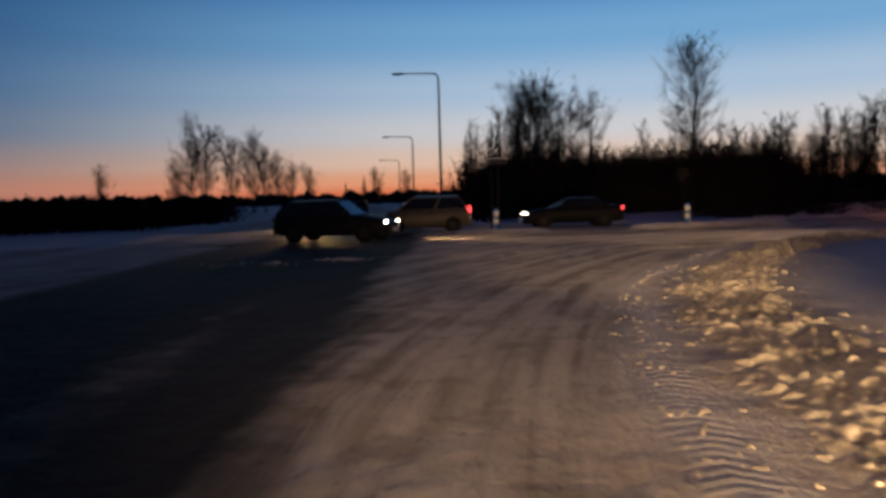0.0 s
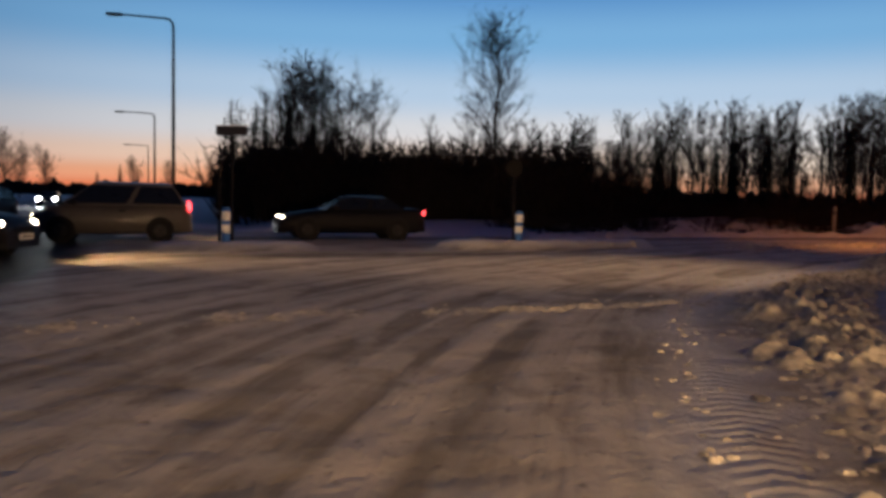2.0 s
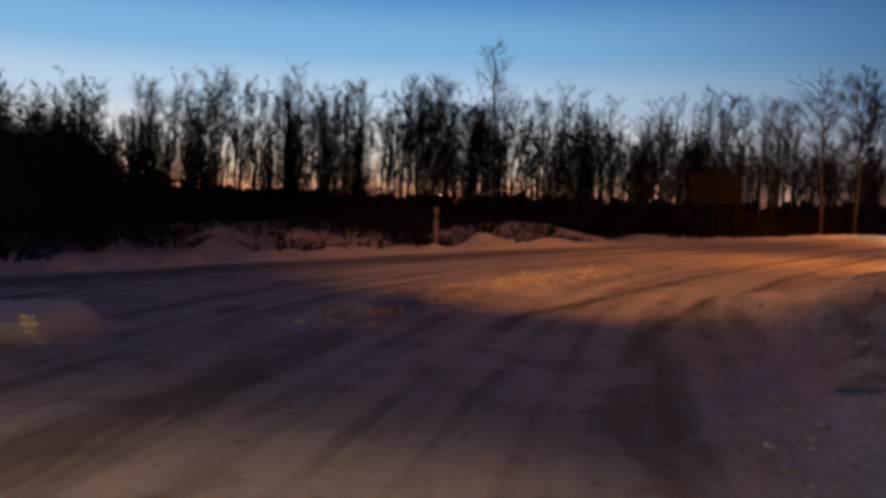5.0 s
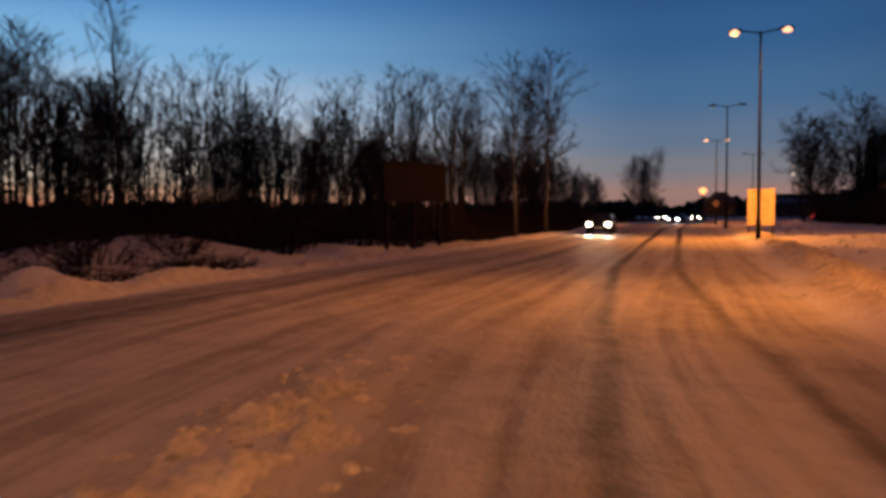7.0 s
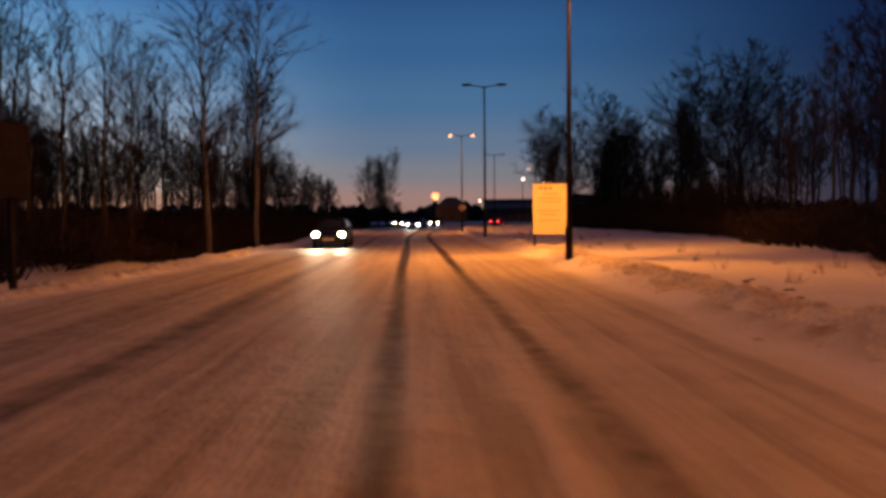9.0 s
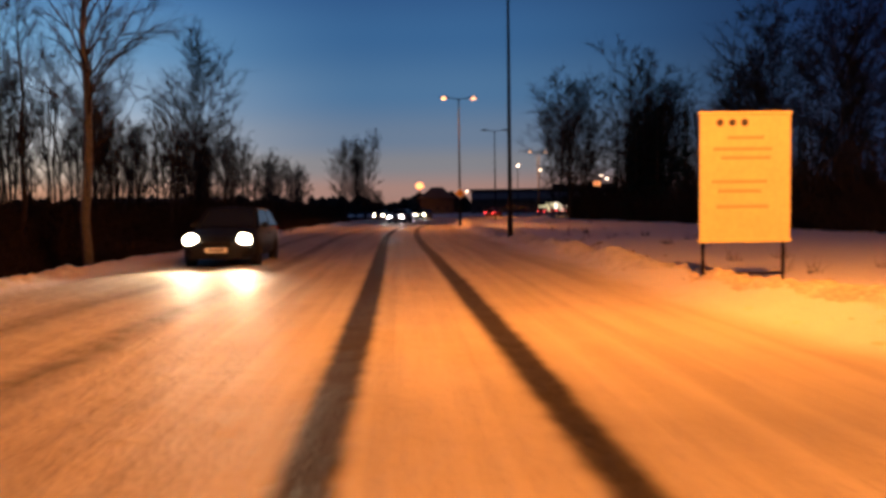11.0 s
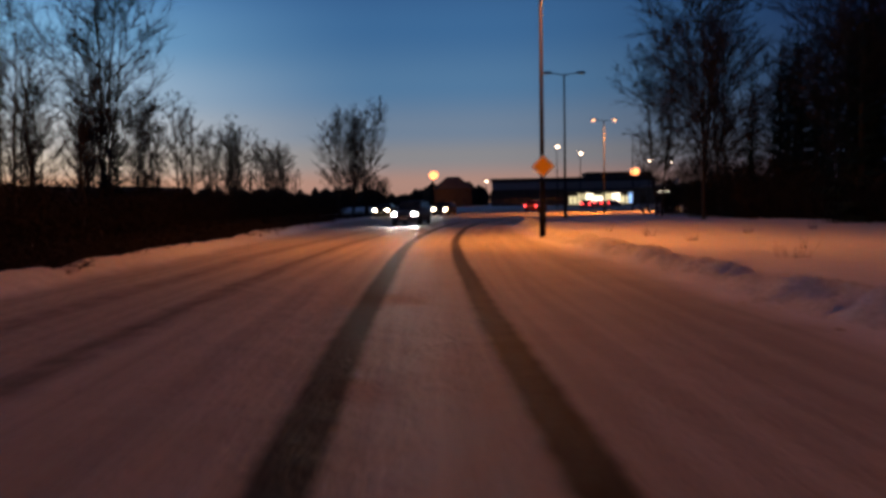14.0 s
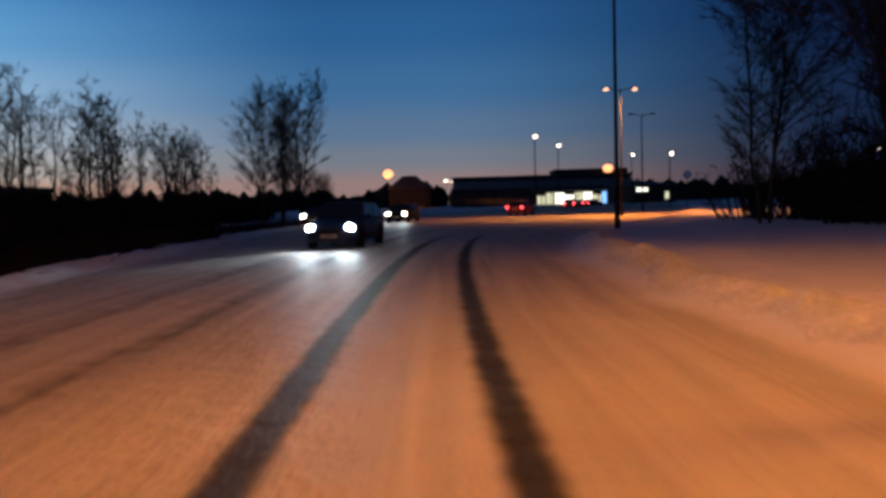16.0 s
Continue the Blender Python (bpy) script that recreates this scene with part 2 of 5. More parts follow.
M_CRUST = material("clean_crusted_snow", (0.52, 0.52, 0.52), 0.8, var=0.3, scale=2.0, bump=0.8, bump_scale=24, spec=0.1)
M_EARTH = material("frozen_earth", (0.10, 0.07, 0.045), 0.9, var=0.4, scale=4, bump=0.6, bump_scale=25)
M_BARK = material("dark_bark", (0.04, 0.034, 0.029), 0.9, var=0.35, scale=5, bump=0.5, bump_scale=30, spec=0.1)
M_BIRCH = material("birch_bark", (0.075, 0.068, 0.062), 0.8, var=0.6, scale=1.6, bump=0.4, bump_scale=30)
M_TWIG = material("bare_twigs", (0.030, 0.024, 0.022), 0.9, var=0.2, scale=2, spec=0.05)
M_NEEDLE = material("spruce_needles", (0.018, 0.026, 0.018), 0.9, var=0.3, scale=3, spec=0.05)
M_SCRUB = material("dry_scrub", (0.028, 0.022, 0.018), 0.95, var=0.3, scale=2, spec=0.05)
M_DARKSTEEL = material("weathered_steel", (0.009, 0.008, 0.008), 0.7, 0.0, var=0.25, scale=4, spec=0.12)
M_LAMPLIT = material("sodium_lens", (1, 0.8, 0.5), 0.4, emit=(1.0, 0.50, 0.29), strength=1.7)
M_LAMPCOOL = material("pale_lens", (1, 0.9, 0.8), 0.4, emit=(1.0, 0.74, 0.56), strength=7.0)
M_LAMPDIM = material("unlit_lens", (0.10, 0.10, 0.11), 0.3, var=0.1)
M_ORANGE = material("orange_lens", (1, 0.5, 0.2), 0.4, emit=(1.0, 0.33, 0.13), strength=2.3)
M_HEAD = material("lit_headlamp", (1, 1, 1), 0.3, emit=(0.95, 0.97, 1.0), strength=40.0)
M_HEADW = material("warm_headlamp", (1, 1, 1), 0.3, emit=(1.0, 0.86, 0.62), strength=26.0)
M_TAIL = material("lit_tail_lamp", (0.4, 0.02, 0.02), 0.3, emit=(1.0, 0.06, 0.07), strength=5.0)
M_TAILDIM = material("red_lamp_glass", (0.25, 0.01, 0.01), 0.25, var=0.1)
M_TYRE = material("tyre_rubber", (0.014, 0.014, 0.015), 0.9, spec=0.1, var=0.3, scale=6, bump=0.3, bump_scale=30)
M_RIM = material("alloy_rim", (0.022, 0.022, 0.024), 0.55, 0.2, spec=0.2, var=0.2, scale=6)
M_GLASS = material("car_glass", (0.012, 0.014, 0.017), 0.08, var=0.05)
M_TRIM = material("black_plastic", (0.012, 0.012, 0.013), 0.7, spec=0.15, var=0.15, scale=6)
M_PLATE = material("number_plate_white", (0.7, 0.7, 0.7), 0.5, var=0.08)
M_INK = material("dark_bars", (0.05, 0.05, 0.06), 0.6, var=0.1)
M_BOARD = material("notice_board_face", (0.72, 0.64, 0.40), 0.6, var=0.10, scale=1.5)
M_PRINT = material("pale_brown_print", (0.50, 0.42, 0.25), 0.6, var=0.1)
M_BILL = material("billboard_back", (0.02, 0.017, 0.02), 0.8, var=0.3, scale=1.2, spec=0.05)
M_TIMBER = material("grey_timber", (0.20, 0.18, 0.16), 0.85, var=0.35, scale=4, bump=0.3, bump_scale=30)
M_YELLOW = material("sign_yellow", (0.75, 0.42, 0.02), 0.45, var=0.08, scale=5)
M_WHITE = material("sign_white", (0.78, 0.78, 0.76), 0.45, var=0.1, scale=5)
M_BLUE = material("sign_blue", (0.03, 0.13, 0.42), 0.45, var=0.1, scale=5)
M_WALL = material("dim_plaster_wall", (0.05, 0.042, 0.04), 0.9, var=0.25, scale=0.4, spec=0.1)
M_ROOF = material("dark_roof", (0.06, 0.055, 0.06), 0.8, var=0.3, scale=0.6)
M_FASCIA = material("pale_fascia", (0.16, 0.16, 0.18), 0.7, var=0.15, scale=0.5)
M_SHOP = material("lit_shop_window", (1, 1, 1), 0.3, emit=(1.0, 0.90, 0.74), strength=2.2)
M_SHOPBLUE = material("lit_blue_panel", (0.3, 0.5, 1), 0.3, emit=(0.25, 0.5, 1.0), strength=1.4)
M_SHOPDIM = material("dim_shop_window", (0.5, 0.5, 0.4), 0.3, emit=(0.85, 0.76, 0.5), strength=0.8)
M_WINDOW = material("dark_window", (0.02, 0.022, 0.028), 0.15, var=0.1)


def paint(name, colour, rough=0.45):
    """Car paint dulled by road salt."""
    m = material(name, colour, rough, 0.0, var=0.18, scale=1.5, coat=0.05)
    m.node_tree.nodes["Principled BSDF"].inputs["Specular IOR Level"].default_value = 0.22
    return m


P_BLACK = paint("black_paint", (0.004, 0.004, 0.005), 0.6)
P_DARK = paint("dark_grey_paint", (0.007, 0.008, 0.010), 0.6)
P_SILVER = paint("silver_beige_paint", (0.09, 0.08, 0.07))
P_RED = paint("red_paint", (0.20, 0.02, 0.018))
P_BLUE = paint("dark_blue_paint", (0.02, 0.032, 0.065))

# ---- mesh helpers ----
class Mesh:
    """Collects points and faces for one mesh."""

    def __init__(self):
        self.v, self.f = [], []

    def add(self, pts, faces):
        o = len(self.v)
        self.v.extend(tuple(p) for p in pts)
        self.f.extend(tuple(i + o for i in f) for f in faces)
        return self

    def box(self, x0, y0, z0, x1, y1, z1, c=0.0):
        """A box with its long edges chamfered by c."""
        if c <= 0:
            p = [(x, y, z) for z in (z0, z1) for x, y in ((x0, y0), (x1, y0), (x1, y1), (x0, y1))]
            return self.add(p, [(3, 2, 1, 0), (4, 5, 6, 7), (0, 1, 5, 4), (1, 2, 6, 5), (2, 3, 7, 6), (3, 0, 4, 7)])
        rings = [(z0, c), (z0 + c, 0), (z1 - c, 0), (z1, c)]
        p = []
        for z, i in rings:
            a, b_, d, e = x0 + i, y0 + i, x1 - i, y1 - i
            p += [(a + c, b_, z), (d - c, b_, z), (d, b_ + c, z), (d, e - c, z), (d - c, e, z), (a + c, e, z), (a, e - c, z), (a, b_ + c, z)]
        f = [tuple(range(7, -1, -1)), tuple(range(24, 32))]
        for r in range(3):
            for k in range(8):
                f.append((r * 8 + k, r * 8 + (k + 1) % 8, r * 8 + 8 + (k + 1) % 8, r * 8 + 8 + k))
        return self.add(p, f)

    def tube(self, pts, radii, sides=8, cap=True):
        """A tapered tube along a line of points."""
        rows, prev = [], None
        for i, p in enumerate(pts):
            p = Vector(p)
            d = (Vector(pts[min(i + 1, len(pts) - 1)]) - Vector(pts[max(i - 1, 0)])).normalized()
            a = d.orthogonal().normalized() if prev is None else (prev - d * prev.dot(d)).normalized()
            prev = a
            b_ = d.cross(a)
            rows.append([p + (a * math.cos(t) + b_ * math.sin(t)) * radii[i] for t in (2 * math.pi * k / sides for k in range(sides))])
        f = []
        for i in range(len(rows) - 1):
            for k in range(sides):
                f.append((i * sides + k, i * sides + (k + 1) % sides, (i + 1) * sides + (k + 1) % sides, (i + 1) * sides + k))
        if cap:
            f += [tuple(range(sides - 1, -1, -1)), tuple(range((len(rows) - 1) * sides, len(rows) * sides))]
        return self.add([q for r in rows for q in r], f)

    def spike(self, p, q, r):
        """A thin three-sided twig from p to q."""
        d = (q - p)
        a = d.orthogonal().normalized() * r
        b_ = d.normalized().cross(a)
        return self.add([p + a, p - 0.5 * a + 0.87 * b_, p - 0.5 * a - 0.87 * b_, q], [(0, 1, 3), (1, 2, 3), (2, 0, 3)])

    def sliver(self, p, q, r, way):
        """The finest twig: one narrow blade from p to q, turned by way."""
        a = (q - p).cross(way).normalized() * r
        return self.add([p + a, p - a, q], [(0, 1, 2)])

    def ball(self, c, r, squash=(1, 1, 1), seg=10, rings=6):
        p = [(c[0], c[1], c[2] + r * squash[2])]
        for i in range(1, rings):
            a = math.pi * i / rings
            p += [(c[0] + r * squash[0] * math.sin(a) * math.cos(2 * math.pi * k / seg), c[1] + r * squash[1] * math.sin(a) * math.sin(2 * math.pi * k / seg),
                   c[2] + r * squash[2] * math.cos(a)) for k in range(seg)]
        p.append((c[0], c[1], c[2] - r * squash[2]))
        f = [(0, 1 + k, 1 + (k + 1) % seg) for k in range(seg)]
        for i in range(rings - 2):
            f += [(1 + i * seg + k, 1 + (i + 1) * seg + k, 1 + (i + 1) * seg + (k + 1) % seg, 1 + i * seg + (k + 1) % seg) for k in range(seg)]
        e = len(p) - 1
        f += [(e, 1 + (rings - 2) * seg + (k + 1) % seg, 1 + (rings - 2) * seg + k) for k in range(seg)]
        return self.add(p, f)

    def data(self, name, mat, smooth_faces=True):
        me = bpy.data.meshes.new(name)
        me.from_pydata(self.v, [], self.f)
        me.materials.append(mat)
        me.polygons.foreach_set("use_smooth", [smooth_faces] * len(me.polygons))
        me.update()
        return me


def part(name, mesh, mat, parent=None, label="", smooth_faces=False):
    ob = new(name, mesh.data(name, mat, smooth_faces))
    ob.parent = parent
    return tagged(ob, label)


def thing(name, m, label, category, group="", kind=""):
    ob = new(name)
    ob.matrix_world = m
    return tagged(ob, label, category, group, kind)


# ---- ground plan ----
# right-hand kerb line of the way that is driven, from the first road round the corner
EDGE_RIGHT = [(1.3, -60), (1.3, 0), (1.4, 4.4), (1.8, 7.9), (2.5, 11.6), (4.8, 16.8), (7, 20.2), (9, 22.6), (11.5, 24.4), (15, 26.4), (18.5, 28),
              (22, 29.4), (27, 30.3), (36, 31), (52, 31.4), (64, 31.8), (83, 33), (99, 33.7), (124, 35.1), (134, 35), (144, 33.2), (152, 30.5), (162, 26), (178, 18.5), (210, 6), (330, -32)]
# far kerb of the second road, out and back up the first road
EDGE_NORTH = [(330, 4), (230, 34), (200, 42), (165, 46.2), (150, 46.3), (110, 45), (85, 43.8), (72, 43), (60, 42.4), (43, 42), (30, 41.8), (20, 40.4), (14, 39.3), (8, 40),
              (2.5, 42.5), (-0.5, 48), (-2.5, 60), (-4.5, 80), (-9, 130), (-24, 260)]
EDGE_LEFT = [(-36, 260), (-19, 110), (-15, 70), (-12.5, 40), (-11.5, 15), (-11, -60)]
OUTLINE = np.array(EDGE_RIGHT + EDGE_NORTH + EDGE_LEFT)
LANE = np.array([(0.1, -60), (0, 0), (0.5, 6.4), (1.9, 12), (3.9, 16.9), (7, 21.8), (11, 25.8), (15.5, 28.6), (21.7, 31.9), (29.5, 33.8), (38, 34.4), (47.8, 34.95), (60, 35.6), (75.8, 36.5), (92.7, 37.6),
                 (104.7, 38.2), (117, 38.35), (128, 38.1), (140, 37.4), (152, 36.0), (166, 32.5), (185, 25.0)])


def rounded(line, rounds=3):
    """A line of points with its corners cut again and again."""
    for _ in range(rounds):
        a, b_ = line[:-1], line[1:]
        cut = np.empty((2 * len(a), 2))
        cut[0::2], cut[1::2] = 0.75 * a + 0.25 * b_, 0.25 * a + 0.75 * b_
        line = np.vstack([line[:1], cut, line[-1:]])
    return line


LANE = rounded(LANE, 2)


def to_line(x, y, line):
    """Distance of each point to a line of points, with the way along it and the side (left positive)."""
    best, along, side = np.full(x.shape, 1e9), np.zeros(x.shape), np.zeros(x.shape)
    s0 = 0.0
    for (ax, ay), (bx, by) in zip(line[:-1], line[1:]):
        dx, dy = bx - ax, by - ay
        ln = math.hypot(dx, dy)
        k = np.clip(((x - ax) * dx + (y - ay) * dy) / ln ** 2, 0, 1)
        ex, ey = x - ax - k * dx, y - ay - k * dy
        d = np.hypot(ex, ey)
        near = d < best
        best, along, side = np.where(near, d, best), np.where(near, s0 + k * ln, along), np.where(near, np.sign(dx * ey - dy * ex), side)
        s0 += ln
    return best, along, side


def inside(x, y, ring):
    res = np.zeros(x.shape, bool)
    for (ax, ay), (bx, by) in zip(ring, np.roll(ring, -1, axis=0)):
        cross = (ay > y) != (by > y)
        with np.errstate(divide="ignore", invalid="ignore"):
            res ^= cross & (x < (bx - ax) * (y - ay) / (by - ay) + ax)
    return res


RNG = np.random.default_rng(7)
_lat = RNG.random((256, 256))


def wobble(x, y, size):
    """Smooth value noise, -1 to 1, with lumps of that size."""
    u, v = x / size + 31.7, y / size + 17.3
    i, j = np.floor(u).astype(int), np.floor(v).astype(int)
    a, b_ = u - i, v - j
    a, b_ = a * a * (3 - 2 * a), b_ * b_ * (3 - 2 * b_)
    g = lambda p, q: _lat[p % 256, q % 256]
    return 2 * ((g(i, j) * (1 - a) + g(i + 1, j) * a) * (1 - b_) + (g(i, j + 1) * (1 - a) + g(i + 1, j + 1) * a) * b_) - 1


def bell(d, w):
    return np.exp(-(d / w) ** 2)


def ease(v, lo, hi):
    k = np.clip((v - lo) / (hi - lo), 0, 1)
    return k * k * (3 - 2 * k)


WINDROW_MOUTH = [(-6, 19.3), (-1, 20.2), (3, 20.9), (8, 21.2), (10, 22.2)]
WINDROW_MID = [(14.5, 31.2), (17, 32.4), (19.4, 33.3), (22, 34.0), (25, 34.6), (28, 35.1), (34, 35.7), (45, 36.4)]
ISLAND = [(8.6, 33.1), (11, 33.4), (13.5, 33.9)]


def relief(x, y):
    """Height of the ground and its masks at points given as arrays."""
    road = inside(x, y, OUTLINE)
    dist, _, _ = to_line(x, y, np.vstack([OUTLINE, OUTLINE[:1]]))
    out = np.where(road, -dist, dist)
    dr, ar, _ = to_line(x, y, EDGE_RIGHT)
    dn, an, _ = to_line(x, y, EDGE_NORTH)
    right = dr < dn
    # kerb banks thrown up by the plough
    tall = np.where(right, np.where(x < 24, 0.03, np.where(x < 46, 0.30, 0.20)), np.where(x > 90, 0.24, 0.11))
    tall = np.where(right & (x > 124), 0.2, tall)
    tall = tall * (1 + 0.35 * wobble(x, y, 2.3) + 0.2 * wobble(x, y, 0.9))
    wide = np.where(right & (x < 30), 1.35, 0.9)
    edge = out + 0.22 * wobble(x, y, 1.7) + 0.1 * wobble(x, y, 0.6)
    z = tall * bell(edge - wide, np.where(right & (x < 30), 0.75, 0.56)) * ease(edge, -0.25, 0.5)
    lumps = bell(edge - wide, wide * 0.9) * ease(edge, -0.1, 0.5)
    z += lumps * (0.05 * wobble(x, y, 0.45) + 0.05 * wobble(x, y, 0.8)) * np.where(right, np.where(x < 20, 0.6, 1.6), 1)
    # snow field beyond
    z += ease(out, 0.3, 2.5) * np.where(right, np.where(x < 20, 0.03, 0.13) + np.where(x < 20, 0.03, 0.07) * wobble(x, y, 6) + 0.03 * wobble(x, y, 1.6), 0.02)
    north = (~right) & (x > -5)
    z -= np.where(north, 0.6 * bell(out - 4.6, 2.3), 0)
    z += np.where(north, ease(out, 5, 9) * (0.12 * wobble(x, y, 5)), 0)
    z += np.where(north, 0.6 * bell(out - 9.5, 2.6) * ease(x, 16, 24) * (1 - ease(x, 44, 52)) * (0.75 + 0.5 * wobble(x, y, 5)), 0)
    # heaps beside the road
    for hx, hy, hw, hh in ((32.6, 43.7, 0.85, 0.55), (35.5, 43.2, 1.2, 0.12), (21.5, 29.0, 1.2, 0.3), (15.9, 25.5, 1.1, 0.5), (133.5, 33.6, 3.0, 0.15)):
        z += hh * bell(np.hypot(x - hx, y - hy), hw) * (1 + 0.3 * wobble(x, y, 0.7))
    # traffic island and windrows
    di, _, _ = to_line(x, y, ISLAND)
    isle = 1 - ease(di + 0.15 * wobble(x, y, 1.1), 0.65, 1.05)
    z += isle * (0.22 + 0.06 * wobble(x, y, 1.2))
    ds, _, _ = to_line(x, y, [(1.0, 32.1), (3.6, 32.5)])
    isle2 = 1 - ease(ds, 0.4, 0.9)
    z += isle2 * 0.16
    d1, _, _ = to_line(x, y, WINDROW_MOUTH)
    d2, a2, _ = to_line(x, y, WINDROW_MID)
    row = 0.025 * bell(d1 + 0.15 * wobble(x, y, 0.8), 0.38) + 0.09 * bell(d2 + 0.25 * wobble(x, y, 1.0), 0.55) * (1 - ease(a2, 12, 24))
    z += row * (0.7 + 0.6 * wobble(x, y, 0.4))
    # carriageway: shallow waves and pressed tracks
    flat = road * (1 - isle) * (1 - isle2)
    z += flat * (0.018 * wobble(x, y, 2.5) + 0.008 * wobble(x, y, 0.7))
    dl, al, sl = to_line(x, y, LANE)
    off = dl * sl
    rut_shade = 0
    own = ease(x, 52, 72) * 0.6 + 0.55 * ease(x, 15, 19) - 0.12 * bell(x - 30, 8)
    own = own * (1 - 0.8 * ease(x, 138, 160)) * (1 - 0.2 * ease(x, 108, 119))
    shift = np.interp(x, [15, 18.6, 21, 24, 30, 36, 42, 60, 90, 107, 121, 140], [0.3, -0.04, -0.6, -1.04, -1.3, -0.95, -0.53, -0.25, -0.08, 0.0, 0.28, 0.35])
    for c, w, k in ((3.1, 0.3, 0.5), (4.7, 0.35, 0.42), (6.2, 0.3, 0.2)):
        rut_shade = rut_shade + k * ease(x, 20, 40) * bell(off - c + 0.15 * wobble(x, y, 9), w)
    # curved tracks through the corner
    turn = (1 - ease(x, 12, 18)) * ease(y, 2, 18) * 0.75
    for c, w, k in ((-1.35, 0.10, 0.3), (-0.8, 0.16, 0.34), (-0.2, 0.08, 0.22), (0.65, 0.17, 0.34), (1.5, 0.1, 0.26), (2.2, 0.14, 0.30), (3.1, 0.1, 0.24), (3.9, 0.18, 0.32), (5.3, 0.14, 0.28)):
        rut_shade = rut_shade + k * turn * bell(off - c + 0.2 * wobble(x, y, 5), w)
    # first road's other lanes, bare with unlit shade painted in; asphalt across the mouth
    west = (1 - ease(x + 0.3 * wobble(x, y * 0.2, 1.3), -1.7, -0.4)) * (y < 60)
    bands = 0.82 + 0.45 * bell(x + 1.9, 0.5) + 0.5 * bell(x + 3.9, 0.65) + 0.4 * bell(x + 5.9, 0.5)
    rut_shade = rut_shade + west * (bands + 0.4 * wobble(x, y * 0.10, 0.9)) * ease(x + 0.3 * wobble(x, y * 0.2, 1.6), -7.9, -7.0)
    across = bell(y - 29.6 - 0.12 * x, 1.0) * 0.55 * (1 - ease(x, 6, 14)) + bell(y - 37 - 0.12 * x, 1.5) * 0.5
    rut_shade = rut_shade + across * (x > -9) * (1 - ease(x, 25, 55))
    rut_shade = np.clip(rut_shade * flat, 0, 1)
    z -= 0.02 * rut_shade
    packed = np.clip(1 - ease(edge, -0.5, 0.35), 0, 1) * (1 - isle) * (1 - isle2) * (1 - 0.5 * np.clip(row * 8, 0, 1))
    dirt = lumps * np.where(right, np.where(x < 30, 1.1, np.where(x < 50, 0.95, 0.15)), 0.1) + 0.3 * np.clip(row * 9, 0, 1)
    tread = (out > -1.6) * right * ease(y, -8, -2) * (1 - ease(y, 21, 24)) * (x < 12)
    return z, road, dict(packed=packed, rut_shade=rut_shade, dirt=np.clip(dirt, 0, 1), tread=np.clip(tread, 0, 1), lane_s=al, lane_d=off, track_d=off - shift, track_k=own * flat, scrape=1 - 0.35 * ease(x, 16, 26) - 0.5 * ease(x, 38, 62))




def steps(stops):
    """Coordinates with a spacing that changes from stop to stop."""
    res = [stops[0][0]]
    for (a, da), (b_, db) in zip(stops[:-1], stops[1:]):
        k = max(1, int(round((b_ - a) / ((da + db) / 2))))
        w = np.linspace(0, 1, k + 1)[1:]
        r = db / da
        w = w if abs(r - 1) < 1e-3 else (np.power(r, w) - 1) / (r - 1)
        res += list(a + (b_ - a) * w)
    return np.array(res)


gx = steps([(-3000, 500), (-200, 12), (-30, 1.6), (-12, 0.6), (-3, 0.3), (0, 0.22), (60, 0.27), (120, 0.3), (160, 0.6), (230, 4), (500, 30), (3200, 500)])
gy = steps([(-3000, 500), (-100, 10), (-12, 1.2), (0, 0.3), (4, 0.22), (48, 0.26), (60, 0.7), (100, 3), (300, 20), (3200, 500)])
GX, GY = np.meshgrid(gx, gy)
gz, groad, gmask = relief(GX.ravel(), GY.ravel())
nx, ny = len(gx), len(gy)


def height(x, y):
    """Height of the sheet at one place, between its four corners."""
    i, j = min(max(int(np.searchsorted(gx, x)) - 1, 0), nx - 2), min(max(int(np.searchsorted(gy, y)) - 1, 0), ny - 2)
    u, v = (x - gx[i]) / (gx[i + 1] - gx[i]), (y - gy[j]) / (gy[j + 1] - gy[j])
    a, b_, c, d = (gz[k] for k in (j * nx + i, j * nx + i + 1, (j + 1) * nx + i, (j + 1) * nx + i + 1))
    return float((a * (1 - u) + b_ * u) * (1 - v) + (c * (1 - u) + d * u) * v)


quad = (np.arange(ny - 1)[:, None] * nx + np.arange(nx - 1)[None, :]).ravel()
quads = np.stack([quad, quad + 1, quad + nx + 1, quad + nx], 1)
# the carriageway is cut from the sheet along its edge
on_road = gmask["packed"][quads].mean(1) > 0.5
for gname, pick, glabel, gcat in (("road", on_road, "snow-covered road with packed brown snow and dark wheel tracks", "road"),
                                  ("ground", ~on_road, "snow-covered verges and fields in blue dusk", "snow")):
    q = quads[pick]
    used, back = np.unique(q, return_inverse=True)
    me = bpy.data.meshes.new(gname)
    pts = np.stack([GX.ravel()[used], GY.ravel()[used], gz[used]], 1)
    me.from_pydata(pts.tolist(), [], back.reshape(-1, 4).tolist())
    for key, val in gmask.items():
        at = me.attributes.new(key, "FLOAT", "POINT")
        at.data.foreach_set("value", val[used].astype(np.float32))
    me.polygons.foreach_set("use_smooth", [True] * len(me.polygons))
    me.materials.append(M_GROUND)
    me.update()
    tagged(new(gname, me), glabel, gcat, kind="structure")


